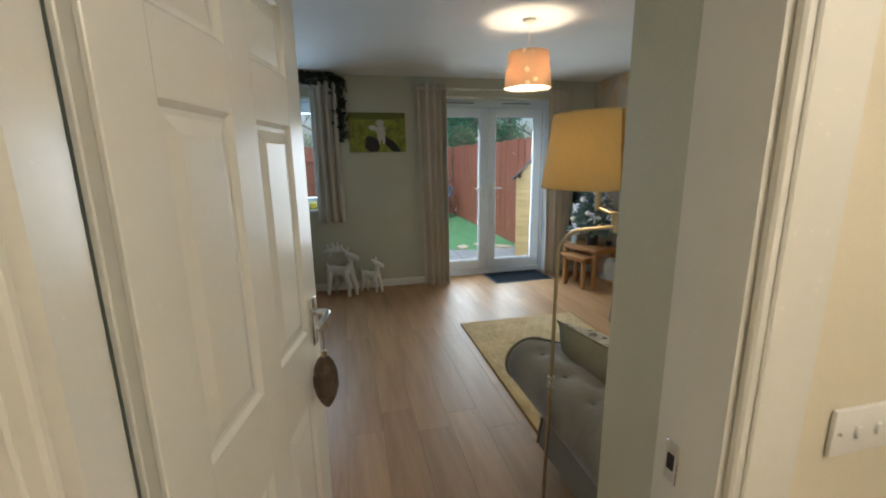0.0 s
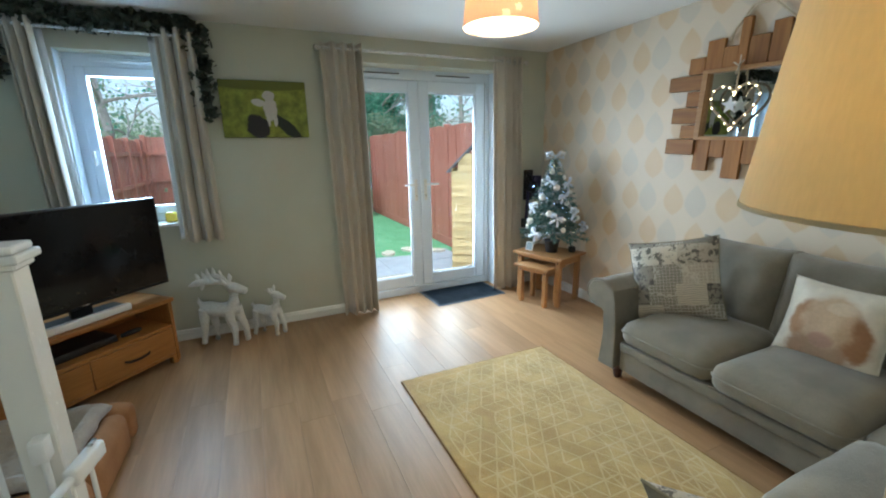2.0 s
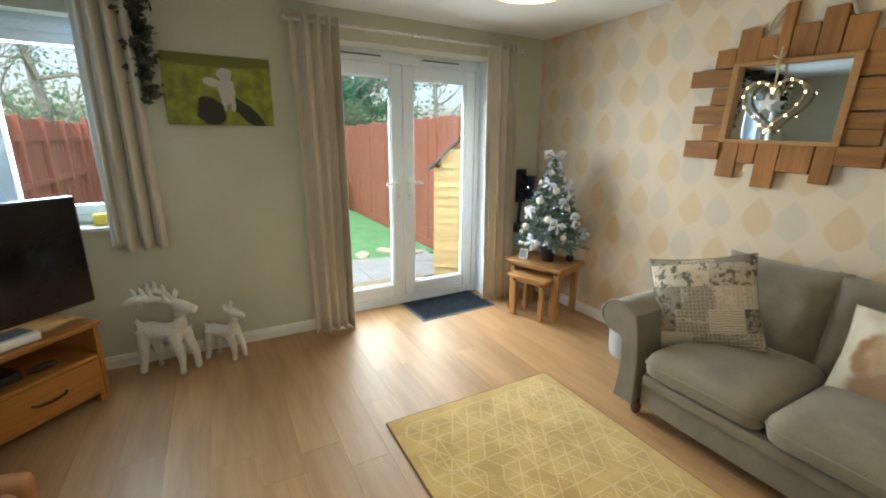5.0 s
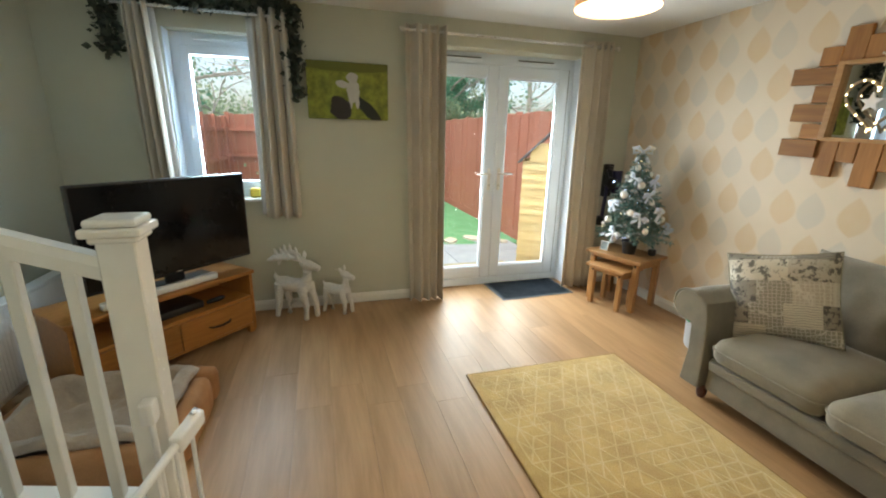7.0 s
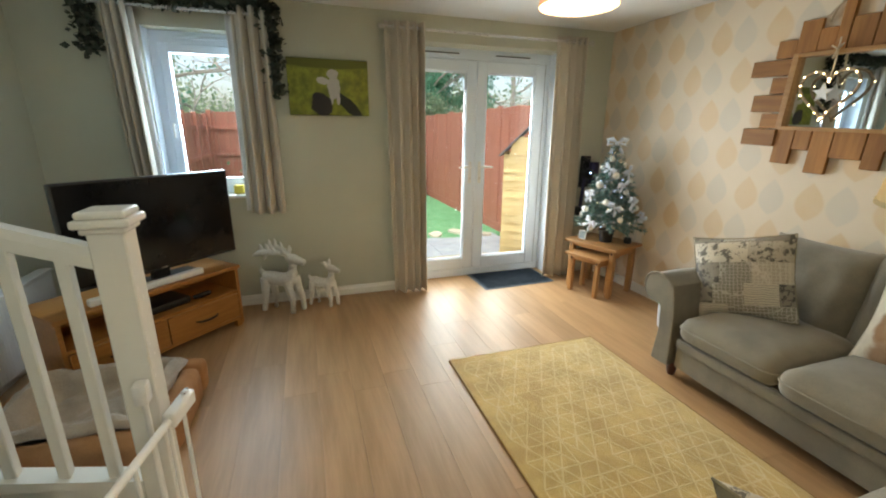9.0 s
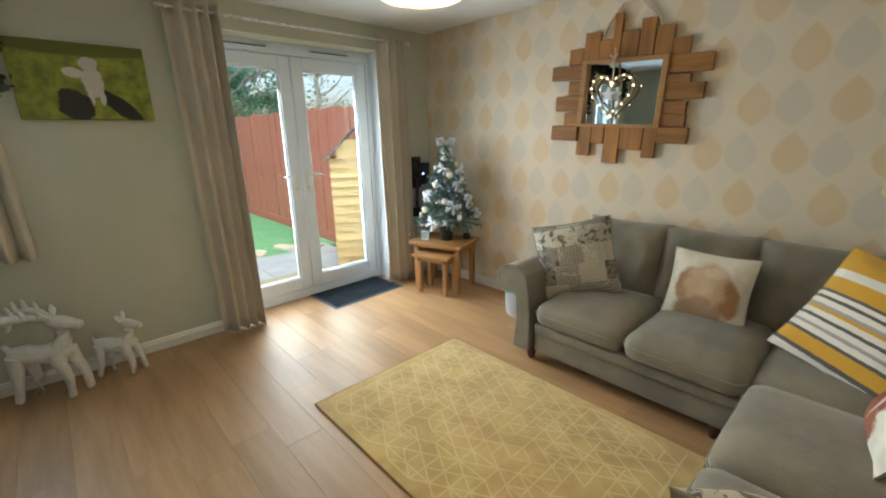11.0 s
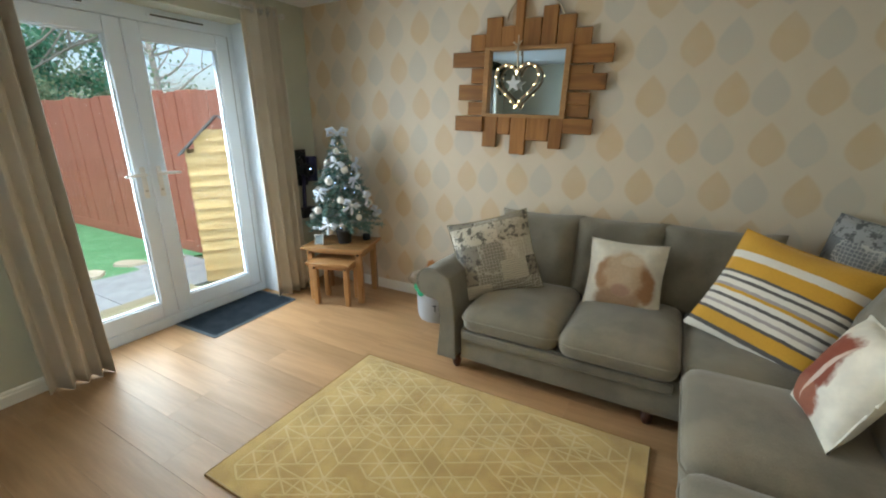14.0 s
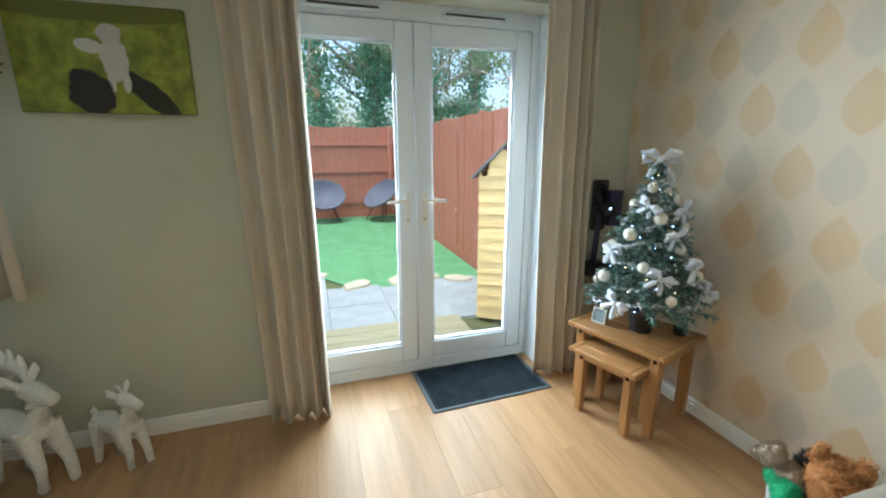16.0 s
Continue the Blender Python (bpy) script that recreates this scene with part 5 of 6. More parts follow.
part("status_light", ball(bmesh.new(), (-0.03, -0.152, 0.46), 0.006, 8), BLUELED, v)


# ---- mirror with plank frame ----
mir = thing("mirror", pose(2.995, 2.985, 1.71, 0, 2.3, -90), "square mirror framed in rough reclaimed planks, hung slightly askew", "mirror")
rnd = random.Random(8)


def plank(u0, u1, w0, w1, deep, upright):
    part("plank", block(u0 + 0.001, u1 - 0.001, -deep, 0.0, w0 + 0.001, w1 - 0.001, 0.003), RECLAIM_V if upright else RECLAIM, mir, smooth=False, m=pose(0, 0, 0, 0, rnd.uniform(-0.6, 0.6), 0))


for u0, u1, top in ((-0.413, -0.301, 0.305), (-0.300, -0.185, 0.404), (-0.184, -0.092, 0.35), (-0.091, -0.033, 0.50), (-0.032, 0.084, 0.386), (0.085, 0.182, 0.447), (0.184, 0.294, 0.392), (0.296, 0.40, 0.311)):
    plank(u0, u1, 0.20, top, 0.022 + 0.008 * rnd.random(), True)
for u1, w1, w0 in ((0.538, 0.215, 0.108), (0.431, 0.105, 0.052), (0.518, 0.050, -0.050), (0.433, -0.053, -0.130), (0.438, -0.132, -0.210), (0.468, -0.213, -0.312)):
    plank(0.285, u1, w0, w1, 0.030 + 0.008 * rnd.random(), False)
for u0, w1, w0 in ((-0.541, 0.197, 0.099), (-0.391, 0.094, -0.006), (-0.484, -0.011, -0.117), (-0.409, -0.121, -0.213), (-0.503, -0.220, -0.327)):
    plank(u0, -0.285, w0, w1, 0.030 + 0.008 * rnd.random(), False)
for u0, u1, foot in ((-0.284, -0.176, -0.431), (-0.174, -0.079, -0.338), (-0.077, 0.035, -0.467), (0.037, 0.193, -0.368), (0.196, 0.284, -0.414)):
    plank(u0, u1, foot, -0.20, 0.022 + 0.008 * rnd.random(), True)
inner = bmesh.new()
for b in ((-0.292, -0.256, -0.043, 0, -0.222, 0.222), (0.256, 0.292, -0.043, 0, -0.222, 0.222), (-0.256, 0.256, -0.043, 0, -0.222, -0.200), (-0.256, 0.256, -0.043, 0, 0.200, 0.222)):
    box(inner, *b, 0.002)
part("inner_frame", inner, PINE, mir, smooth=False)
part("glass", block(-0.257, 0.257, -0.010, -0.003, -0.201, 0.201), MIRROR, mir, smooth=False)
part("rope", tube(bmesh.new(), [(-0.16, -0.012, 0.38), (-0.14, -0.014, 0.44), (-0.05, -0.014, 0.56), (0.06, -0.014, 0.56), (0.19, -0.012, 0.44), (0.22, -0.012, 0.38)], 0.008), BARE, mir, "loop of jute rope")

hrt = thing("heart_decoration", pose(2.935, 3.028, 1.715, 0, 0, -90), "pale wicker heart with star and lit fairy lights", "decoration")
hp = []
for k in range(41):
    a = math.tau * k / 40
    hp.append((0.0092 * 16 * math.sin(a) ** 3, 0, 0.0095 * (13 * math.cos(a) - 5 * math.cos(2 * a) - 2 * math.cos(3 * a) - math.cos(4 * a)) - 0.005))
part("ring", tube(bmesh.new(), hp, 0.0085, 8), WICKERTAN, hrt)
star = bmesh.new()
ring = [[star.verts.new((r * math.sin(k * math.pi / 5) - 0.022, y, r * math.cos(k * math.pi / 5) - 0.01)) for k, r in enumerate([0.055, 0.024] * 5)] for y in (-0.006, 0.006)]
star.faces.new(ring[0])
star.faces.new(list(reversed(ring[1])))
for k in range(10):
    star.faces.new((ring[0][k], ring[1][k], ring[1][(k + 1) % 10], ring[0][(k + 1) % 10]))
part("star", star, LINING, hrt, "white wooden star", smooth=False)
part("ribbon", tube(bmesh.new(), [(0, 0, 0.04), (0.002, 0.004, 0.14), (0, 0.01, 0.28)], [0.004, 0.006, 0.004], 6), BARE, hrt)
part("bow", tube(bmesh.new(), [(-0.03, 0, 0.24), (0, -0.008, 0.22), (0.025, 0, 0.245), (0, 0, 0.21), (-0.012, 0, 0.17)], 0.005, 6), BARE, hrt)
ll = mesh_of("fairy_light", ball(bmesh.new(), (0, 0, 0), 0.0052, 8), LED)
for k in range(20):
    x, _, z = hp[k * 2]
    o = new("fairy_light", ll)
    o.parent = hrt
    o.matrix_basis = pose(x * 1.0 + 0.005 * math.sin(k * 3), -0.010, z + 0.004 * math.cos(k * 5))


# ---- lamps ----
def pendant():
    p = thing("pendant_lamp", pose(1.17, 2.94, 0), "peach drum pendant lamp with pale flower cut-outs, lit", "pendant lamp")
    part("ceiling_rose", lathe(bmesh.new(), [(0.045, 2.3995), (0.045, 2.385), (0.03, 2.372), (0.008, 2.368)], 24), PLASTIC, p)
    part("flex", rod(bmesh.new(), (0, 0, 2.17), (0, 0, 2.372), 0.003), PLASTIC, p)
    part("lamp_holder", rod(bmesh.new(), (0, 0, 2.12), (0, 0, 2.175), 0.018), PLASTIC, p)
    part("bulb", ball(bmesh.new(), (0, 0, 2.03), 0.028, 14, (1, 1, 1.2)), BULB, p).visible_shadow = False
    sh = part("shade", lathe(bmesh.new(), [(0.160, 1.965), (0.135, 2.195)], 48, wall=0.002), PENDCLOTH, p)
    ring = bmesh.new()
    for k in range(3):
        a = k * math.tau / 3
        rod(ring, (0, 0, 2.165), (0.134 * math.cos(a), 0.134 * math.sin(a), 2.185), 0.002, n=6)
    part("carrier", ring, PLASTIC, sh)
    part("diffuser", lathe(bmesh.new(), [(0.152, 1.972), (0.152, 1.976)], 40), voile("cream_diffuser", (0.97, 0.90, 0.76), 0.55), sh)


pendant()


def floor_lamp():
    cx, cy = 0.774, 1.425
    px, py = 0.612, 1.395
    p = thing("floor_lamp", pose(0, 0, 0), "brass swing-arm floor lamp with mustard shade, lit", "floor lamp")
    part("base_plate", lathe(bmesh.new(), [(0.12, 0.0), (0.12, 0.012), (0.105, 0.02), (0.02, 0.026)], 36), STEEL, p, m=pose(px - 0.03, py - 0.02, 0))
    arc = [(px - 0.03, py - 0.02, 0.02), (px - 0.01, py - 0.01, 0.70), (px, py, 1.175)]
    for k in range(1, 9):
        a = radians(90 * k / 8)
        arc.append((px + 0.07 * (1 - math.cos(a)), py - 0.02 * k / 8, 1.175 + 0.085 * math.sin(a)))
    arc.append((cx + 0.02, cy - 0.06, 1.268))
    part("pole", tube(bmesh.new(), arc, 0.0065, 12), BRASS, p)
    part("collar", rod(bmesh.new(), (px - 0.011, py - 0.011, 0.68), (px - 0.0095, py - 0.0095, 0.72), 0.013), STEEL, p)
    part("swing_joint", rod(bmesh.new(), (cx + 0.03, cy - 0.06, 1.248), (cx + 0.03, cy - 0.06, 1.318), 0.0115, n=16), BRASS, p)
    part("swing_arm", rod(bmesh.new(), (cx + 0.03, cy - 0.06, 1.305), (cx, cy, 1.328), 0.0065), BRASS, p)
    part("stem", rod(bmesh.new(), (cx, cy, 1.318), (cx, cy, 1.45), 0.010, n=16), BRASS, p)
    part("bulb", ball(bmesh.new(), (cx, cy, 1.50), 0.026, 12, (1, 1, 1.3)), BULB, p).visible_shadow = False
    sh = part("shade", lathe(bmesh.new(), [(0.197, 1.398), (0.163, 1.645)], 64, (cx, cy, 0), 0.002), LAMPCLOTH, p)
    for z, r in ((1.398, 0.1978), (1.641, 0.1640)):
        part("trim", lathe(bmesh.new(), [(r, z), (r - 0.0005, z + 0.005)], 64, (cx, cy, 0), 0.0012), LAMPCLOTH, sh)
    a = radians(256)
    sb = bmesh.new()
    n0, n1 = Vector((math.cos(a), math.sin(a), 0)), Vector((-math.sin(a), math.cos(a), 0))
    lo, hi = Vector((cx, cy, 1.400)) + n0 * 0.1985, Vector((cx, cy, 1.643)) + n0 * 0.1645
    q = [sb.verts.new(v_) for v_ in (lo - n1 * 0.004, lo + n1 * 0.004, hi + n1 * 0.004, hi - n1 * 0.004)]
    q2 = [sb.verts.new(v_.co - n0 * 0.0012) for v_ in q]
    sb.faces.new(q)
    sb.faces.new(list(reversed(q2)))
    for k in range(4):
        sb.faces.new((q[k], q2[k], q2[(k + 1) % 4], q[(k + 1) % 4]))
    part("seam", sb, surface("dark_seam", (0.30, 0.18, 0.05), (0.36, 0.22, 0.06), 9, 0.8), sh, smooth=False)
    sp = bmesh.new()
    for k in range(3):
        b = k * math.tau / 3
        rod(sp, (cx, cy, 1.44), (cx + 0.168 * math.cos(b), cy + 0.168 * math.sin(b), 1.60), 0.002, n=6)
    part("spider", sp, STEEL, sh)


floor_lamp()

# ---- shelves on the south wall ----
def wall_shelf(x0, x1, z, label):
    s = thing("wall_shelf", pose(0, 0, 0), label, "shelf", "wall shelves")
    part("board", block(x0, x1, FRONT + 0.001, 1.09, z, z + 0.095, 0.006, seg=2), OAK, s)
    return s


wall_shelf(1.35, 2.26, 1.47, "chunky honey oak shelf on the sage wall")
wall_shelf(1.75, 2.66, 1.86, "chunky honey oak shelf on the sage wall")
jar = thing("jar", pose(2.165, 1.02, 1.5655), "glossy red lidded jar on the oak shelf", "jar")
part("body", lathe(bmesh.new(), [(0.045, 0), (0.052, 0.01), (0.052, 0.085), (0.042, 0.10), (0.042, 0.108)], 24), surface("pink_glaze", (0.46, 0.15, 0.13), (0.52, 0.19, 0.16), 6, 0.2, bump=0.02, coat=0.4), jar)
part("lid", lathe(bmesh.new(), [(0.046, 0.108), (0.046, 0.135), (0.03, 0.142)], 24), REDGLASS, jar)

# ---- television corner ----
ta = 45
ts = thing("tv_stand", pose(-0.48, 4.60, 0, 0, 0, ta), "honey oak corner tv stand with two drawers", "tv stand")
W, D, H_ = 1.10, 0.40, 0.49
part("top", block(-W - 0.012, 0.012, -0.012, D, H_ - 0.028, H_, 0.004, seg=2), OAK, ts)
part("side", block(-W, -W + 0.024, 0.0, D - 0.01, 0.02, H_ - 0.0285, 0.003), OAK, ts)
part("side", block(-0.024, 0.0, 0.0, D - 0.01, 0.02, H_ - 0.0285, 0.003), OAK, ts)
part("middle_shelf", block(-W + 0.0245, -0.0245, 0.005, D - 0.02, 0.275, 0.297, 0.002), OAK, ts)
part("bottom", block(-W + 0.0245, -0.0245, 0.005, D - 0.02, 0.06, 0.08, 0.002), OAK, ts)
part("back_panel", block(-W + 0.0245, -0.0245, D - 0.019, D - 0.011, 0.06, H_ - 0.0285), OAK, ts)
for a, b in ((-W + 0.028, -W / 2 - 0.002), (-W / 2 + 0.002, -0.028)):
    dr = part("drawer", block(a, b, -0.003, 0.016, 0.083, 0.272, 0.004), OAK, ts)
    m_ = (a + b) / 2
    part("handle", tube(bmesh.new(), [(m_ - 0.08, -0.002, 0.178), (m_ - 0.06, -0.022, 0.172), (m_, -0.028, 0.168), (m_ + 0.06, -0.022, 0.172), (m_ + 0.08, -0.002, 0.178)], [0.005, 0.007, 0.008, 0.007, 0.005]), DARKMETAL, dr, "dark curved drawer pull")
for x in (-W + 0.03, -0.03):
    for y in (0.03, D - 0.04):
        part("leg", block(x - 0.022, x + 0.022, y - 0.022, y + 0.022, 0, 0.0595, 0.003), OAK, ts)
solid("media_box", block(-0.72, -0.33, 0.08, 0.30, 0.2972, 0.345, 0.008, seg=2), BLACK, "black media box on the tv stand shelf", "media box", m=pose(-0.48, 4.60, 0, 0, 0, ta))
solid("game_controller", tube(bmesh.new(), [(-0.30, 0.10, 0.315), (-0.27, 0.075, 0.325), (-0.21, 0.075, 0.325), (-0.18, 0.10, 0.315)], [0.014, 0.018, 0.018, 0.014]), BLACK, "black game controller on the tv stand shelf", "controller", m=pose(-0.48, 4.60, 0, 0, 0, ta))
tv = thing("television", pose(-0.875, 4.37, H_ + 0.0005, 0, 0, 45), "large black flat television, switched off", "television")
part("foot", block(-0.24, 0.24, -0.02, 0.16, 0.0, 0.012, 0.004), BLACK, tv)
part("neck", block(-0.06, 0.06, 0.05, 0.08, 0.012, 0.20, 0.006), BLACK, tv)
part("body", block(-0.505, 0.535, 0.0, 0.045, 0.075, 0.69, 0.008, seg=2), BLACK, tv)
part("screen", block(-0.493, 0.523, -0.002, 0.002, 0.095, 0.678, 0.001), SCREEN, tv)
part("logo_bar", block(-0.02, 0.02, -0.0015, 0.001, 0.090, 0.096), STEEL, tv)
sbar = thing("soundbar", pose(-0.48, 4.60, H_ + 0.0005, 0, 0, ta), "slim white soundbar before the television", "soundbar")
part("body", block(-0.92, -0.24, 0.025, 0.07, 0.0, 0.045, 0.010, seg=3), PLASTIC, sbar)

# ---- radiator ----
rad = thing("radiator", pose(0, 0, 0), "white panel radiator on the side wall", "radiator")
ry0, ry1 = 3.35, 4.62
prof = bmesh.new()
n = 44
ring = []
for k in range(n * 2 + 1):
    y = ry0 + 0.02 + (ry1 - ry0 - 0.04) * k / (n * 2)
    ring.append((LEFT + 0.098 if k % 2 else LEFT + 0.090, y))
lo = [prof.verts.new((x, y, 0.10)) for x, y in ring]
hi = [prof.verts.new((x, y, 0.535)) for x, y in ring]
for k in range(len(ring) - 1):
    prof.faces.new((lo[k], lo[k + 1], hi[k + 1], hi[k]))
box(prof, LEFT + 0.03, LEFT + 0.091, ry0, ry1, 0.085, 0.548, 0.004)
part("panel", prof, RADIATOR, rad, smooth=False)
part("top_grille", block(LEFT + 0.022, LEFT + 0.104, ry0 - 0.004, ry1 + 0.004, 0.549, 0.566, 0.004), RADIATOR, rad)
for y in (ry0 + 0.05, ry1 - 0.05):
    part("pipe", rod(bmesh.new(), (LEFT + 0.06, y, 0.0), (LEFT + 0.06, y, 0.09), 0.008), RADIATOR, rad)
part("valve", rod(bmesh.new(), (LEFT + 0.06, ry0 - 0.03, 0.10), (LEFT + 0.06, ry0 - 0.03, 0.18), 0.02), PLASTIC, rad)
part("pipe", tube(bmesh.new(), [(LEFT + 0.06, ry0 - 0.03, 0.0), (LEFT + 0.06, ry0 - 0.03, 0.12)], 0.008), RADIATOR, rad)
part("hanger", block(LEFT, LEFT + 0.032, ry0 + 0.2, ry0 + 0.24, 0.15, 0.50), RADIATOR, rad)
part("hanger", block(LEFT, LEFT + 0.032, ry1 - 0.24, ry1 - 0.2, 0.15, 0.50), RADIATOR, rad)

# ---- dog bed ----
bed = thing("dog_bed", pose(-1.0, 3.45, 0, 0, 0, -2), "tan suede dog bed with a beige fleece blanket", "dog bed")
for a in ((-0.42, 0.42, 0.24, 0.36), (-0.42, 0.42, -0.36, -0.24)):
    part("bolster", soften(*a, 0.0, 0.21, 0.055, 8, 0.01, 2), BEDSIDE, bed)
for a in ((-0.42, -0.30, -0.235, 0.235), (0.30, 0.42, -0.235, 0.235)):
    part("bolster", soften(*a, 0.0, 0.21, 0.055, 8, 0.01, 3), BEDSIDE, bed)
part("mattress", soften(-0.30, 0.30, -0.24, 0.24, 0.0, 0.12, 0.04, 8, 0.02, 4), FLEECE, bed)
bl = bmesh.new()
bmesh.ops.create_grid(bl, x_segments=40, y_segments=34, size=1.0)
for p in bl.verts:
    x, y = p.co.x * 0.335, p.co.y * 0.275
    e = max(abs(p.co.x), abs(p.co.y))
    rise = 0.105 * max(0.0, min(1.0, (e - 0.62) / 0.22)) - 0.03 * max(0, (e - 0.93) / 0.07)
    p.co = Vector((x, y, 0.146 + rise + 0.022 * noise.noise(Vector((x * 7, y * 7, 0))) + 0.010 * noise.noise(Vector((x * 19, y * 19, 3)))))
blk = solid("blanket", bl, FLEECE, "rumpled beige fleece blanket in the dog bed", "blanket", m=pose(-1.0, 3.45, 0, 0, 0, -2))
sld = blk.modifiers.new("thickness", "SOLIDIFY")
sld.thickness, sld.offset = 0.012, 1.0

# ---- stair, balustrade, gate ----
st = thing("staircase", pose(0, 0, 0), "carpeted stair with white painted string", "staircase", kind="structure")
for k in range(4):
    part("step", block(LEFT + 0.002, -0.55 - 0.225 * k, 1.742, 2.66, 0.001 + 0.185 * k, 0.185 * (k + 1), 0.012), CARPET, st)
bal = thing("balustrade", pose(0, 0, 0), "white gloss newel post, handrail and spindles", "balustrade")
NX, NY = -0.482, 2.690
nw = bmesh.new()
box(nw, NX - 0.045, NX + 0.045, NY - 0.045, NY + 0.045, 0, 1.192, 0.004)
newel = part("newel_post", nw, GLOSS, bal, smooth=False)
cap = bmesh.new()
box(cap, NX - 0.056, NX + 0.056, NY - 0.056, NY + 0.056, 1.190, 1.208, 0.005)
box(cap, NX - 0.070, NX + 0.070, NY - 0.070, NY + 0.070, 1.208, 1.232, 0.007, seg=2)
box(cap, NX - 0.060, NX + 0.060, NY - 0.060, NY + 0.060, 1.232, 1.254, 0.009, seg=2)
part("newel_cap", cap, GLOSS, newel, smooth=False)
slope = 0.27
run = NX - 0.045 - LEFT
def raked(z0, dz, half, top_round, slope):
    bm = bmesh.new()
    prof = [(-half, 0), (half, 0), (half, dz * 0.6), (half * 0.7, dz), (-half * 0.7, dz), (-half, dz * 0.6)] if top_round else [(-half, 0), (half, 0), (half, dz), (-half, dz)]
    a = [bm.verts.new((NX - 0.045, NY + y, z0 + z)) for y, z in prof]
    b = [bm.verts.new((LEFT + 0.002, NY + y, z0 + slope * run + z)) for y, z in prof]
    for k in range(len(prof)):
        bm.faces.new((a[k], b[k], b[(k + 1) % len(prof)], a[(k + 1) % len(prof)]))
    bm.faces.new(list(reversed(a)))
    bm.faces.new(b)
    return bm


part("handrail", raked(1.085, 0.062, 0.031, True, 0.37), GLOSS, bal, smooth=False)
part("base_rail", raked(0.315, 0.036, 0.034, False, 0.27), GLOSS, bal, smooth=False)
string = bmesh.new()
a = [string.verts.new((x, NY + y, z)) for x, z in ((NX - 0.045, 0.0), (LEFT + 0.002, 0.0), (LEFT + 0.002, 0.314 + slope * run), (NX - 0.045, 0.314)) for y in (-0.016, 0.016)]
for f in ((0, 2, 4, 6), (1, 7, 5, 3), (0, 1, 3, 2), (2, 3, 5, 4), (4, 5, 7, 6), (6, 7, 1, 0)):
    string.faces.new([a[k] for k in f])
part("string", string, GLOSS, bal, smooth=False)
for k in range(9):
    x = NX - 0.128 - 0.127 * k
    zb = 0.350 + slope * (NX - 0.045 - x)
    part("spindle", block(x - 0.016, x + 0.016, NY - 0.016, NY + 0.016, zb, 1.086 + 0.37 * (NX - 0.045 - x) + 0.006, 0.003), GLOSS, bal, smooth=False)

gate = thing("baby_gate", pose(-0.50, 1.78, 0, 0, 0, -11.6), "white metal baby gate across the stair foot, ajar", "baby gate")
part("top_rail", rod(bmesh.new(), (0, 0, 0.685), (0, 0.71, 0.685), 0.011), PLASTIC, gate)
part("bottom_rail", rod(bmesh.new(), (0, 0, 0.07), (0, 0.80, 0.07), 0.011), PLASTIC, gate)
for k in range(10):
    y = 0.06 + 0.08 * k
    part("bar", rod(bmesh.new(), (0, y, 0.07), (0, y, 0.68), 0.006, n=8), PLASTIC, gate)
part("end_post", rod(bmesh.new(), (0, 0, 0.0), (0, 0, 0.69), 0.012), PLASTIC, gate)
lk = part("lock_head", block(-0.018, 0.018, 0.70, 0.83, 0.660, 0.708, 0.010, seg=3), PLASTIC, gate)
part("lock_button", block(-0.007, 0.007, 0.79, 0.82, 0.7085, 0.718, 0.003), STEEL, lk)
catch = thing("gate_catch", pose(-0.465, NY - 0.046, 0), "white plastic gate catch fixed to the newel post", "gate catch")
part("catch_post", rod(bmesh.new(), (0, -0.022, 0.04), (0, -0.022, 0.68), 0.009), PLASTIC, catch)
part("catch_cap", block(-0.020, 0.020, -0.050, 0.0, 0.665, 0.735, 0.010, seg=2), PLASTIC, catch)
part("bottom_cup", block(-0.016, 0.016, -0.040, 0.0, 0.02, 0.06, 0.006), PLASTIC, catch)

# ---- charm on the door handle ----
ux, uy = math.cos(radians(78.3)), math.sin(radians(78.3))
hx_, hy_ = -0.353 + ux * 0.63 + uy * 0.048, 0.69 + uy * 0.63 - ux * 0.048
ch = thing("key_charm", pose(hx_, hy_, 0), "brown furry charm hanging from the door handle", "key charm")
part("ring", lathe(bmesh.new(), [(0.016, -0.0015), (0.016, 0.0015)], 20, wall=0.003), BRASS, ch, m=pose(0, 0, 1.035, 90, 0, 20))
part("chain", tube(bmesh.new(), [(0, 0, 1.02), (0.002, 0, 0.99), (0, 0, 0.955)], 0.0025, 6), BRASS, ch)
part("clasp", rod(bmesh.new(), (0, 0, 0.932), (0, 0, 0.962), 0.009), BRASS, ch)
fur = bmesh.new()
bmesh.ops.create_icosphere(fur, subdivisions=4, radius=1.0)
for p in fur.verts:
    d = p.co.copy()
    k = 1 + 0.10 * noise.noise(d * 7) + 0.05 * noise.noise(d * 17)
    tp = 1.0 if d.z > 0 else 1 - 0.35 * d.z * d.z
    p.co = Vector((d.x * 0.036 * k * tp, d.y * 0.036 * k * tp, 0.862 + d.z * 0.085))
part("fur_ball", fur, FUR, ch)


# ---- garden ----
GZ = -0.15
gr = bmesh.new()
bmesh.ops.create_grid(gr, x_segments=1, y_segments=1, size=400)
solid("ground", gr, EARTH, "rough winter ground", "ground", kind="structure", m=pose(0, 0, GZ - 0.03), smooth=False)
lawn = bmesh.new()
lp = [(-1.95, 8.25), (0.6, 8.25), (1.05, 8.05), (1.45, 7.45), (2.2, 7.30), (2.75, 7.32), (3.08, 7.25), (3.06, 12.5), (-1.95, 12.5)]
lo = [lawn.verts.new((x, y, GZ - 0.02)) for x, y in lp]
hi = [lawn.verts.new((x, y, GZ)) for x, y in lp]
lawn.faces.new(hi)
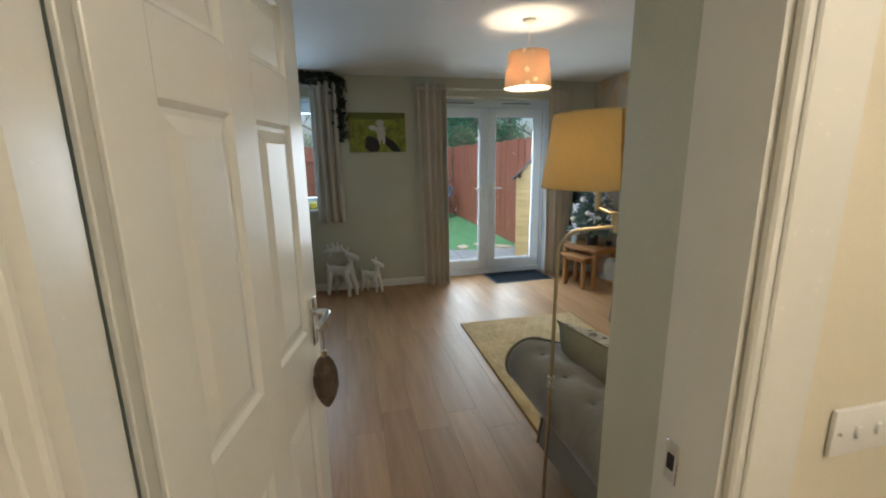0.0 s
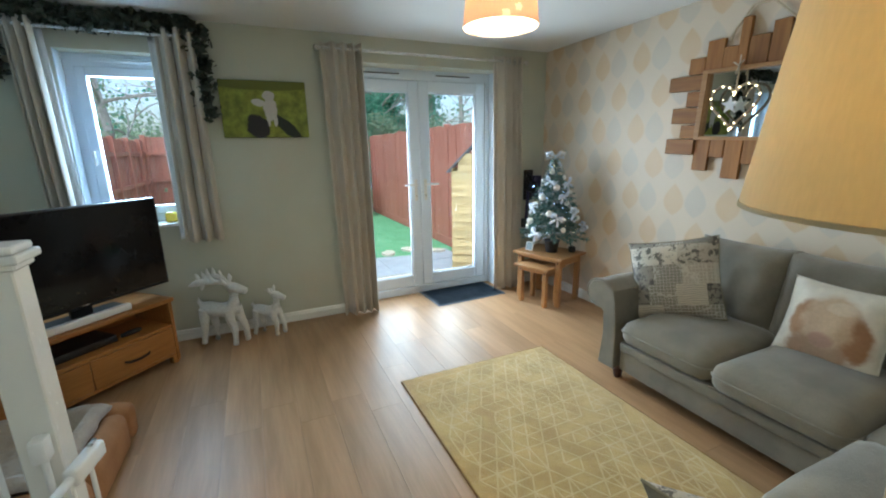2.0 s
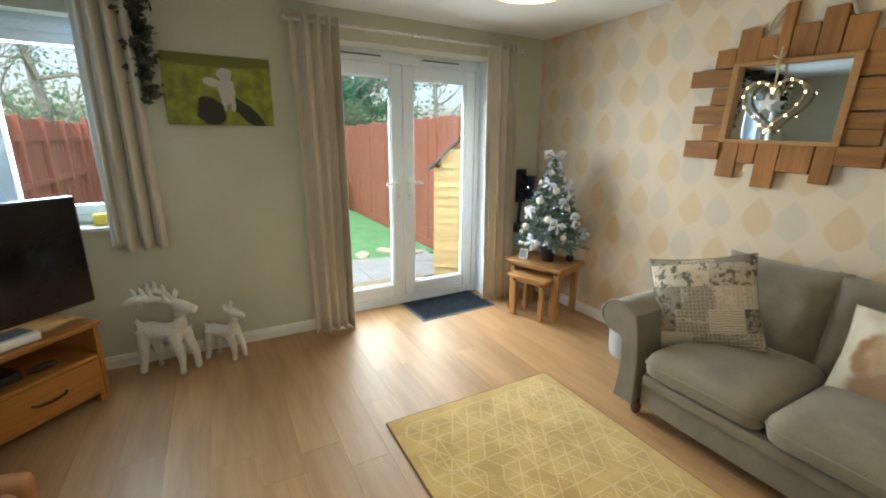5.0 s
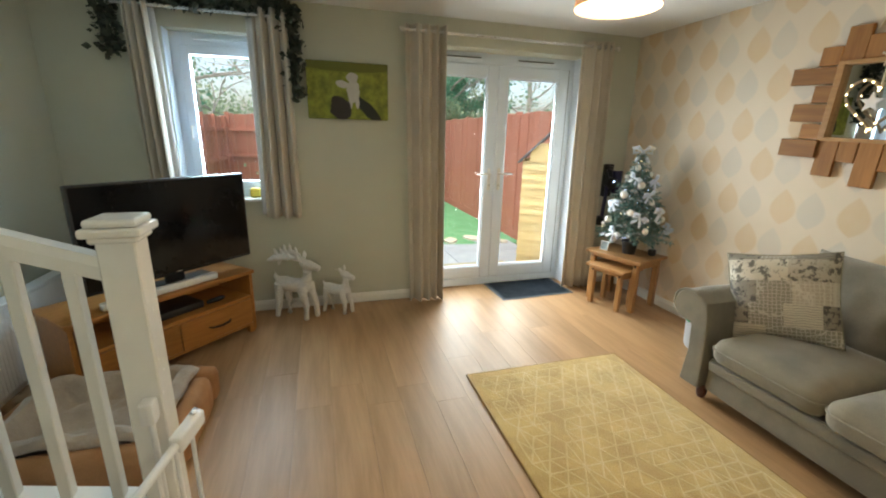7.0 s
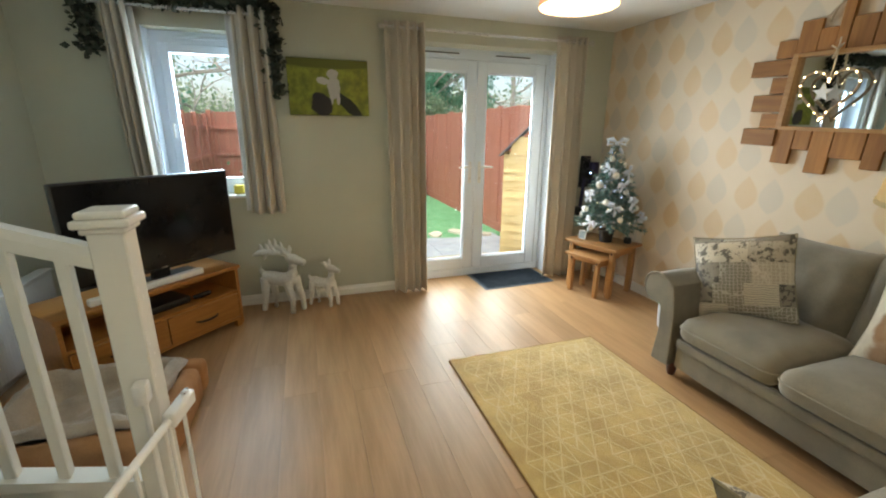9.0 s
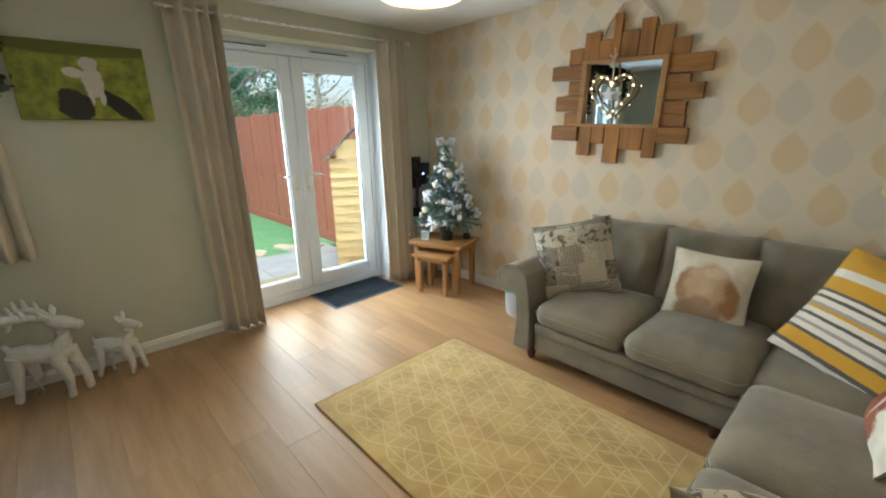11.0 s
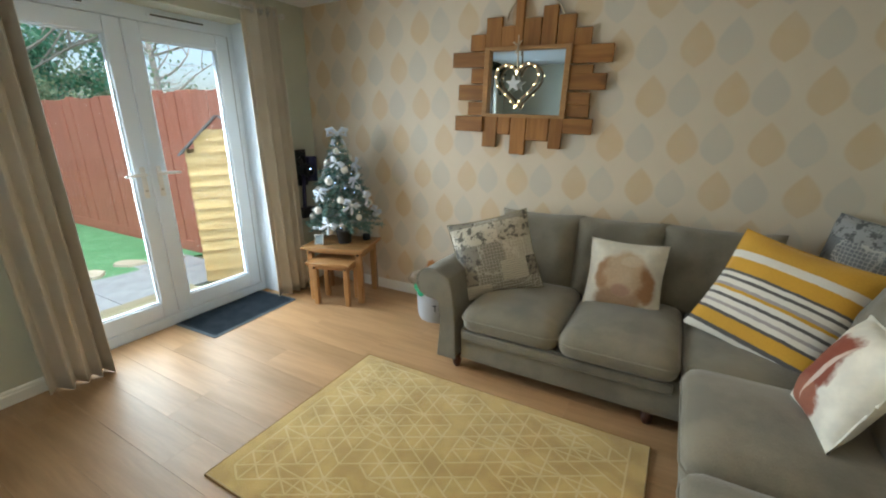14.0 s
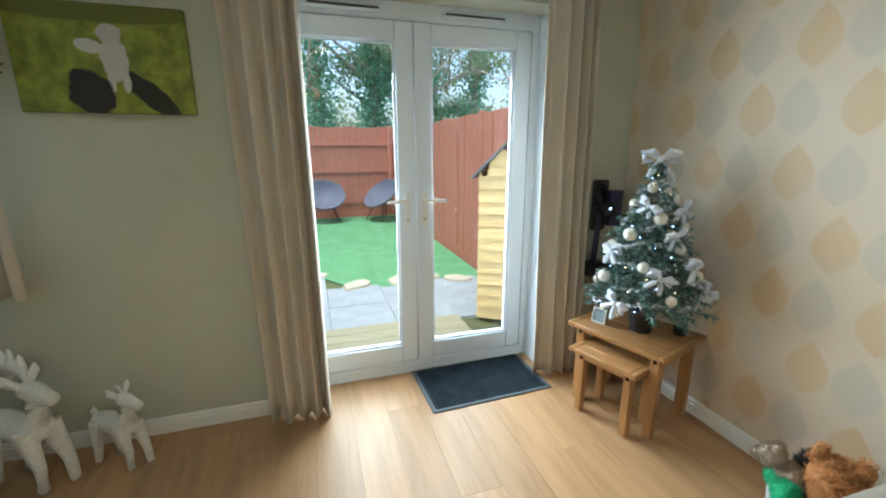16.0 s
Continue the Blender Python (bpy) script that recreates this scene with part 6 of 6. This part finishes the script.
for k in range(len(lp)):
    lawn.faces.new((lo[k], lo[(k + 1) % len(lp)], hi[(k + 1) % len(lp)], hi[k]))
lawn_ob = solid("lawn", lawn, LAWN, "bright green artificial lawn", "lawn", kind="structure", smooth=False)
rnd = random.Random(21)
vs, fs = [], []
for _ in range(7000):
    x, y = rnd.uniform(-1.9, 3.03), rnd.uniform(7.4, 12.4)
    if y < 8.25 and (x < 1.5 or x > 2.9):
        continue
    a, h = rnd.uniform(0, 3.14), rnd.uniform(0.006, 0.014)
    n = len(vs)
    dx, dy = 0.006 * math.cos(a), 0.006 * math.sin(a)
    vs += [(x - dx, y - dy, GZ - 0.001), (x + dx, y + dy, GZ - 0.001), (x + rnd.uniform(-0.01, 0.01), y + rnd.uniform(-0.01, 0.01), GZ + h)]
    fs.append((n, n + 1, n + 2))
me = bpy.data.meshes.new("turf_blades")
me.from_pydata(vs, [], fs)
me.materials.append(LAWN)
tb_ = new("turf_blades", me)
tb_.parent = lawn_ob
tagged(tb_, kind="stuff")


def chipped(w, d, seed, n=9):
    """An irregular flat stone."""
    rnd = random.Random(seed)
    bm = bmesh.new()
    pts = [(w / 2 * math.cos(math.tau * k / n) * rnd.uniform(0.75, 1.1), d / 2 * math.sin(math.tau * k / n) * rnd.uniform(0.75, 1.1)) for k in range(n)]
    lo = [bm.verts.new((x, y, -0.01)) for x, y in pts]
    hi = [bm.verts.new((x * 0.94, y * 0.94, 0.025)) for x, y in pts]
    bm.faces.new(hi)
    bm.faces.new(list(reversed(lo)))
    for k in range(n):
        bm.faces.new((lo[k], lo[(k + 1) % n], hi[(k + 1) % n], hi[k]))
    return bm


for k, (x, y, w, d) in enumerate(((1.02, 8.02, 0.34, 0.24), (1.50, 7.50, 0.46, 0.26), (1.98, 7.52, 0.34, 0.22), (2.38, 7.62, 0.40, 0.26), (2.70, 7.38, 0.40, 0.24), (0.5, 8.2, 0.4, 0.25))):
    solid("edging_stone", chipped(w, d, k), SANDSTONE, "buff sandstone edging piece beside the lawn", "stone", "edging stones", m=pose(x, y, GZ + 0.004, 0, 0, k * 40), smooth=False)

pave = thing("pavement", pose(0, 0, 0), "grey garden paving slabs", "paving", kind="structure")
slab_me = mesh_of("paving_slab", block(-0.2985, 0.2985, -0.2985, 0.2985, -0.03, 0.0, 0.003), SLAB, False)
for i in range(7):
    for j in range(4):
        x, y = -0.95 + 0.60 * i, 6.58 + 0.60 * j
        if y > 8.3 or (y > 7.4 and x > 0.95) or (y > 8.0 and x > 0.5):
            continue
        o = new("paving_slab", slab_me)
        o.parent = pave
        o.matrix_basis = pose(x, y, GZ + 0.002 * math.sin(i * 3 + j), 0, 0, 0)
deck = thing("deck_step", pose(0, 0, 0), "weathered timber deck step outside the doors", "deck", kind="structure")
bd = mesh_of("deck_board", block(-1.6, 0.80, -0.068, 0.068, -0.03, 0.0, 0.004), DECK, False)
for k in range(6):
    o = new("deck_board", bd)
    o.parent = deck
    o.matrix_basis = pose(1.5, 5.45 + 0.142 * k, -0.095)
part("bearer", bars(bmesh.new(), [(0.0, 2.2, 5.42, 5.47, GZ - 0.03, -0.126), (0.0, 2.2, 6.13, 6.18, GZ - 0.03, -0.126)]), DECK, deck, smooth=False)


def fence(x0, y0, x1, y1, rails_in, label, height=1.92, posts=2.4, board=0.125):
    """Upright boards on rails and posts; rails_in: the rails face to the left of the run."""
    d = Vector((x1 - x0, y1 - y0))
    f = thing("fence", pose(x0, y0, GZ - 0.02, 0, 0, math.degrees(math.atan2(d.y, d.x))), label, "fence", "garden fences")
    L = d.length
    n = int(L / board)
    me = mesh_of("fence_board", block(-board / 2 + 0.002, board / 2 - 0.002, -0.009, 0.009, 0.02, height, 0.003), FENCE, False)
    s = 1 if rails_in else -1
    for k in range(n):
        o = new("fence_board", me)
        o.parent = f
        o.matrix_basis = pose(L * (k + 0.5) / n, 0.005 * math.sin(k * 2.1) - s * 0.02 * (k % 2) * 0.4, 0.012 * math.sin(k * 5.3))
    for z in (0.32, 1.02, 1.62):
        part("rail", block(0, L, s * 0.012, s * 0.052, z, z + 0.075, 0.004) if s > 0 else block(0, L, -0.052, -0.012, z, z + 0.075, 0.004), FENCE_H, f)
    k = 0.0
    while k <= L + 0.01:
        part("post", block(k - 0.045, k + 0.045, s * 0.03 - 0.045, s * 0.03 + 0.045, 0, height + 0.03, 0.006), FENCE, f)
        k += posts
    part("gravel_board", block(0, L, -0.02, 0.02, 0.0, 0.15, 0.004), FENCE_H, f)
    return f


fence(-1.95, 12.58, 3.08, 12.58, False, "red-brown stained back fence with exposed rails", height=2.02)
fence(3.13, 5.35, 3.10, 12.5, False, "red-brown stained close-board side fence", height=2.0, board=0.15)
fence(-1.98, 5.35, -1.98, 12.5, False, "red-brown stained side fence with posts and rails", posts=0.95)


def shed():
    s = thing("shed", pose(2.49, 6.20, GZ, 0, 0, -35), "small golden timber shiplap shed with a felt roof", "shed")
    w, d, e, r = 0.62, 0.25, 1.37, 1.68
    bd = []
    n = 15
    for k in range(n):
        z0, z1 = 0.02 + (r - 0.03) * k / n, 0.02 + (r - 0.03) * (k + 1) / n
        cut = 0.0
        if z1 > e:
            cut = (z1 - e) / (r - e) * (w / 2)
        if w / 2 - cut < 0.03:
            continue
        bm = bmesh.new()
        v_ = []
        for x0, x1, z, y in ((cut if z0 <= e else cut - (z1 - z0) / (r - e) * w / 2, 0, z0, -0.028), (cut, 0, z1, -0.003)):
            v_.append([bm.verts.new((x0, y, z)), bm.verts.new((w - x0, y, z)), bm.verts.new((w - x0, 0.008, z)), bm.verts.new((x0, 0.008, z))])
        for j in range(4):
            bm.faces.new((v_[0][j], v_[0][(j + 1) % 4], v_[1][(j + 1) % 4], v_[1][j]))
        bm.faces.new(list(reversed(v_[0])))
        bm.faces.new(v_[1])
        part("gable_board", bm, SHEDWOOD, s, smooth=False)
    n2 = 11
    sm = bmesh.new()
    box(sm, -0.014, 0.004, -0.004, d, 0.0, e / n2 - 0.001, 0.003)
    sm = mesh_of("side_board", sm, SHEDWOOD, False)
    for k in range(n2):
        o = new("side_board", sm)
        o.parent = s
        o.matrix_basis = pose(-0.001, 0.012, 0.02 + (e - 0.02) * k / n2, 0, 5, 0)
    part("side_wall", block(w - 0.012, w, 0.009, d, 0.0, e), SHEDWOOD, s, smooth=False)
    part("back_wall", block(0.0, w - 0.013, d - 0.012, d, 0.0, e), SHEDWOOD, s, smooth=False)
    rl = math.hypot(w / 2 + 0.06, (r - e) * (w / 2 + 0.06) / (w / 2))
    a = math.degrees(math.atan2(r - e, w / 2))
    for m_, x0, x1 in ((pose(w / 2, 0, r + 0.004, 0, 180 - a + 180, 0), -rl, 0.0), (pose(w / 2, 0, r + 0.004, 0, a, 0), 0.001, rl)):
        part("roof", block(x0, x1, -0.06, d + 0.05, 0.0, 0.018, 0.002, m=m_), FELT, s, smooth=False)


shed()


def garden_chair(m, label):
    c = thing("garden_chair", m, label, "garden chair", "garden chairs")
    bowl = bmesh.new()
    lathe(bowl, [(0.02, 0.0), (0.16, 0.02), (0.28, 0.08), (0.36, 0.17)], 28, wall=0.012)
    part("seat_bowl", bowl, WICKER, c, m=pose(0, 0.05, 0.42, 42))
    rim = [(0.365 * math.cos(math.tau * k / 28), 0.365 * math.sin(math.tau * k / 28), 0.17) for k in range(29)]
    part("rim", tube(bmesh.new(), rim, 0.014, 6), WICKER, c, m=pose(0, 0.05, 0.42, 42))
    for sx in (-1, 1):
        for sy in (-1, 1):
            part("leg", rod(bmesh.new(), (sx * 0.10, sy * 0.10, 0.44 if sy > 0 else 0.36), (sx * 0.26, sy * 0.24, 0.0), 0.010, n=8), BLACK, c)
    part("foot_ring", tube(bmesh.new(), [(0.26 * math.cos(math.tau * k / 20) * 1.05, 0.25 * math.sin(math.tau * k / 20), 0.012) for k in range(21)], 0.008, 6), BLACK, c)


garden_chair(pose(1.32, 12.02, GZ, 0, 0, 4) @ Matrix.Diagonal((1.18, 1.18, 1.1, 1)), "round grey rattan garden chair by the back fence")
garden_chair(pose(2.58, 11.88, GZ, 0, 0, -62) @ Matrix.Diagonal((1.18, 1.18, 1.1, 1)), "round grey rattan garden chair turned sideways by the back fence")


def tree(m, label, height, seed, ivy, leaves):
    """A tapered trunk with forking limbs, thin twigs, ivy round the trunk and sparse leaves."""
    t = thing("tree", m, label, "tree", "trees behind the fence")
    rnd = random.Random(seed)
    wood = bmesh.new()
    trunk, tips, limbs = [], [], []
    p, d = Vector((0, 0, 0)), Vector((rnd.gauss(0, 0.06), rnd.gauss(0, 0.06), 1))
    for k in range(9):
        trunk.append(p.copy())
        d = (d + Vector((rnd.gauss(0, 0.09), rnd.gauss(0, 0.09), 0.15))).normalized()
        p = p + d * height / 9
    tube(wood, trunk, [0.17 * (1 - 0.085 * k) for k in range(9)], 9)

    def grow(p, d, l, r, depth):
        pts, q = [p.copy()], p.copy()
        for k in range(4):
            d = (d + Vector((rnd.gauss(0, 0.20), rnd.gauss(0, 0.20), rnd.gauss(0.05, 0.14)))).normalized()
            q = q + d * l / 4
            pts.append(q.copy())
        tube(wood, pts, [r * (1 - 0.17 * k) for k in range(5)], 5 if depth > 1 else 4)
        limbs.append(pts)
        if depth > 0:
            for k in range(rnd.choice((2, 3, 3))):
                a = pts[rnd.choice((2, 3, 4, 4))]
                nd = (d + Vector((rnd.gauss(0, 0.6), rnd.gauss(0, 0.6), rnd.gauss(0.1, 0.4)))).normalized()
                grow(a, nd, l * rnd.uniform(0.5, 0.75), r * 0.52, depth - 1)
        else:
            tips.append(pts[-1])

    for k in range(11):
        a = trunk[rnd.randint(2, 8)]
        an = rnd.uniform(0, math.tau)
        grow(a, Vector((math.cos(an), math.sin(an), rnd.uniform(0.2, 0.9))).normalized(), height * rnd.uniform(0.22, 0.38), 0.055, 3)
    part("trunk", wood, BARK, t)
    pts = []
    if ivy:
        for a, b in zip(trunk, trunk[1:]):
            for k in range(8):
                pts.append((a.lerp(b, k / 8), (0.22, 0.22, 0.14), ivy))
        for l in limbs:
            if (l[1] - l[0]).length > height * 0.05 and rnd.random() < 0.35:
                for a, b in zip(l, l[1:]):
                    pts.append((a.lerp(b, 0.5), (0.12, 0.12, 0.10), ivy // 4))
        leafy("ivy", pts, 0.095, IVY, seed, t, "dense dark ivy", 0.42)
    if leaves:
        leafy("crown", [(p, (0.16, 0.16, 0.14), leaves) for p in tips], 0.085, TWIGLEAF, seed + 9, t)
    return t


tree(pose(1.45, 15.0, GZ - 0.03), "ivy-clad bare winter tree behind the fence", 8.5, 1, 130, 5)
tree(pose(2.55, 15.6, GZ - 0.03), "leaning ivy-clad winter tree behind the fence", 8.0, 2, 130, 5)
tree(pose(4.3, 16.5, GZ - 0.03), "dense ivy-clad winter tree behind the fence", 7.0, 3, 120, 26)
tree(pose(5.7, 15.0, GZ - 0.03), "slim ivy-clad winter tree behind the fence", 7.0, 4, 60, 8)
tree(pose(-0.6, 17.0, GZ - 0.03), "thinly ivied winter tree behind the fence", 7.5, 5, 60, 16)
tree(pose(-3.4, 16.5, GZ - 0.03), "bare branching winter tree behind the fence", 7.0, 6, 4, 6)
tree(pose(-5.2, 14.5, GZ - 0.03), "bare branching winter tree behind the fence", 6.0, 7, 4, 6)
tree(pose(9.0, 19.0, GZ - 0.03), "bare winter tree behind the fence", 7.5, 8, 6, 5)
tree(pose(4.15, 14.7, GZ - 0.03), "dense evergreen shrub rising above the fence", 3.7, 11, 230, 40)
hedge = []
rnd = random.Random(31)
for k in range(260):
    x = rnd.uniform(-12, 14)
    hedge.append(((x, rnd.uniform(19, 24), rnd.uniform(0.2, 2.6) + 0.5 * math.sin(x)), (0.55, 0.55, 0.4), 60))
tagged(leafy("hedge", hedge, 0.16, TWIGLEAF, 77, None, "pale tangled winter hedge in the distance", 0.4), category="hedge", kind="stuff")

# ---- floor planks ----
PW, PL = 0.193, 1.285
rnd = random.Random(41)
cache = {}
i = 0
x = LEFT
while x < RIGHT - 0.001:
    x1 = min(x + PW, RIGHT)
    y = FRONT - 0.33 - rnd.uniform(0.1, 1.2)
    while y < BACK + 0.17:
        y1 = y + PL
        a, b = max(y, 0.572), min(y1, BACK if not (x1 > DX0 + 0.02 and x < DX1 - 0.02) else 5.188)
        if b - a > 0.02:
            xa, xb = x, x1
            key = (round(xb - xa, 3), round(b - a, 3))
            if key not in cache:
                w_, l_ = (xb - xa) / 2 - 0.0003, (b - a) / 2 - 0.0003
                cache[key] = mesh_of("plank", block(-w_, w_, -l_, l_, -0.0066, 0.0, 0.0004), LAMINATE, False)
            o = new("plank", cache[key])
            o.parent = floor
            o.matrix_basis = pose((xa + xb) / 2, (a + b) / 2, 0)
        y = y1
    x = x1
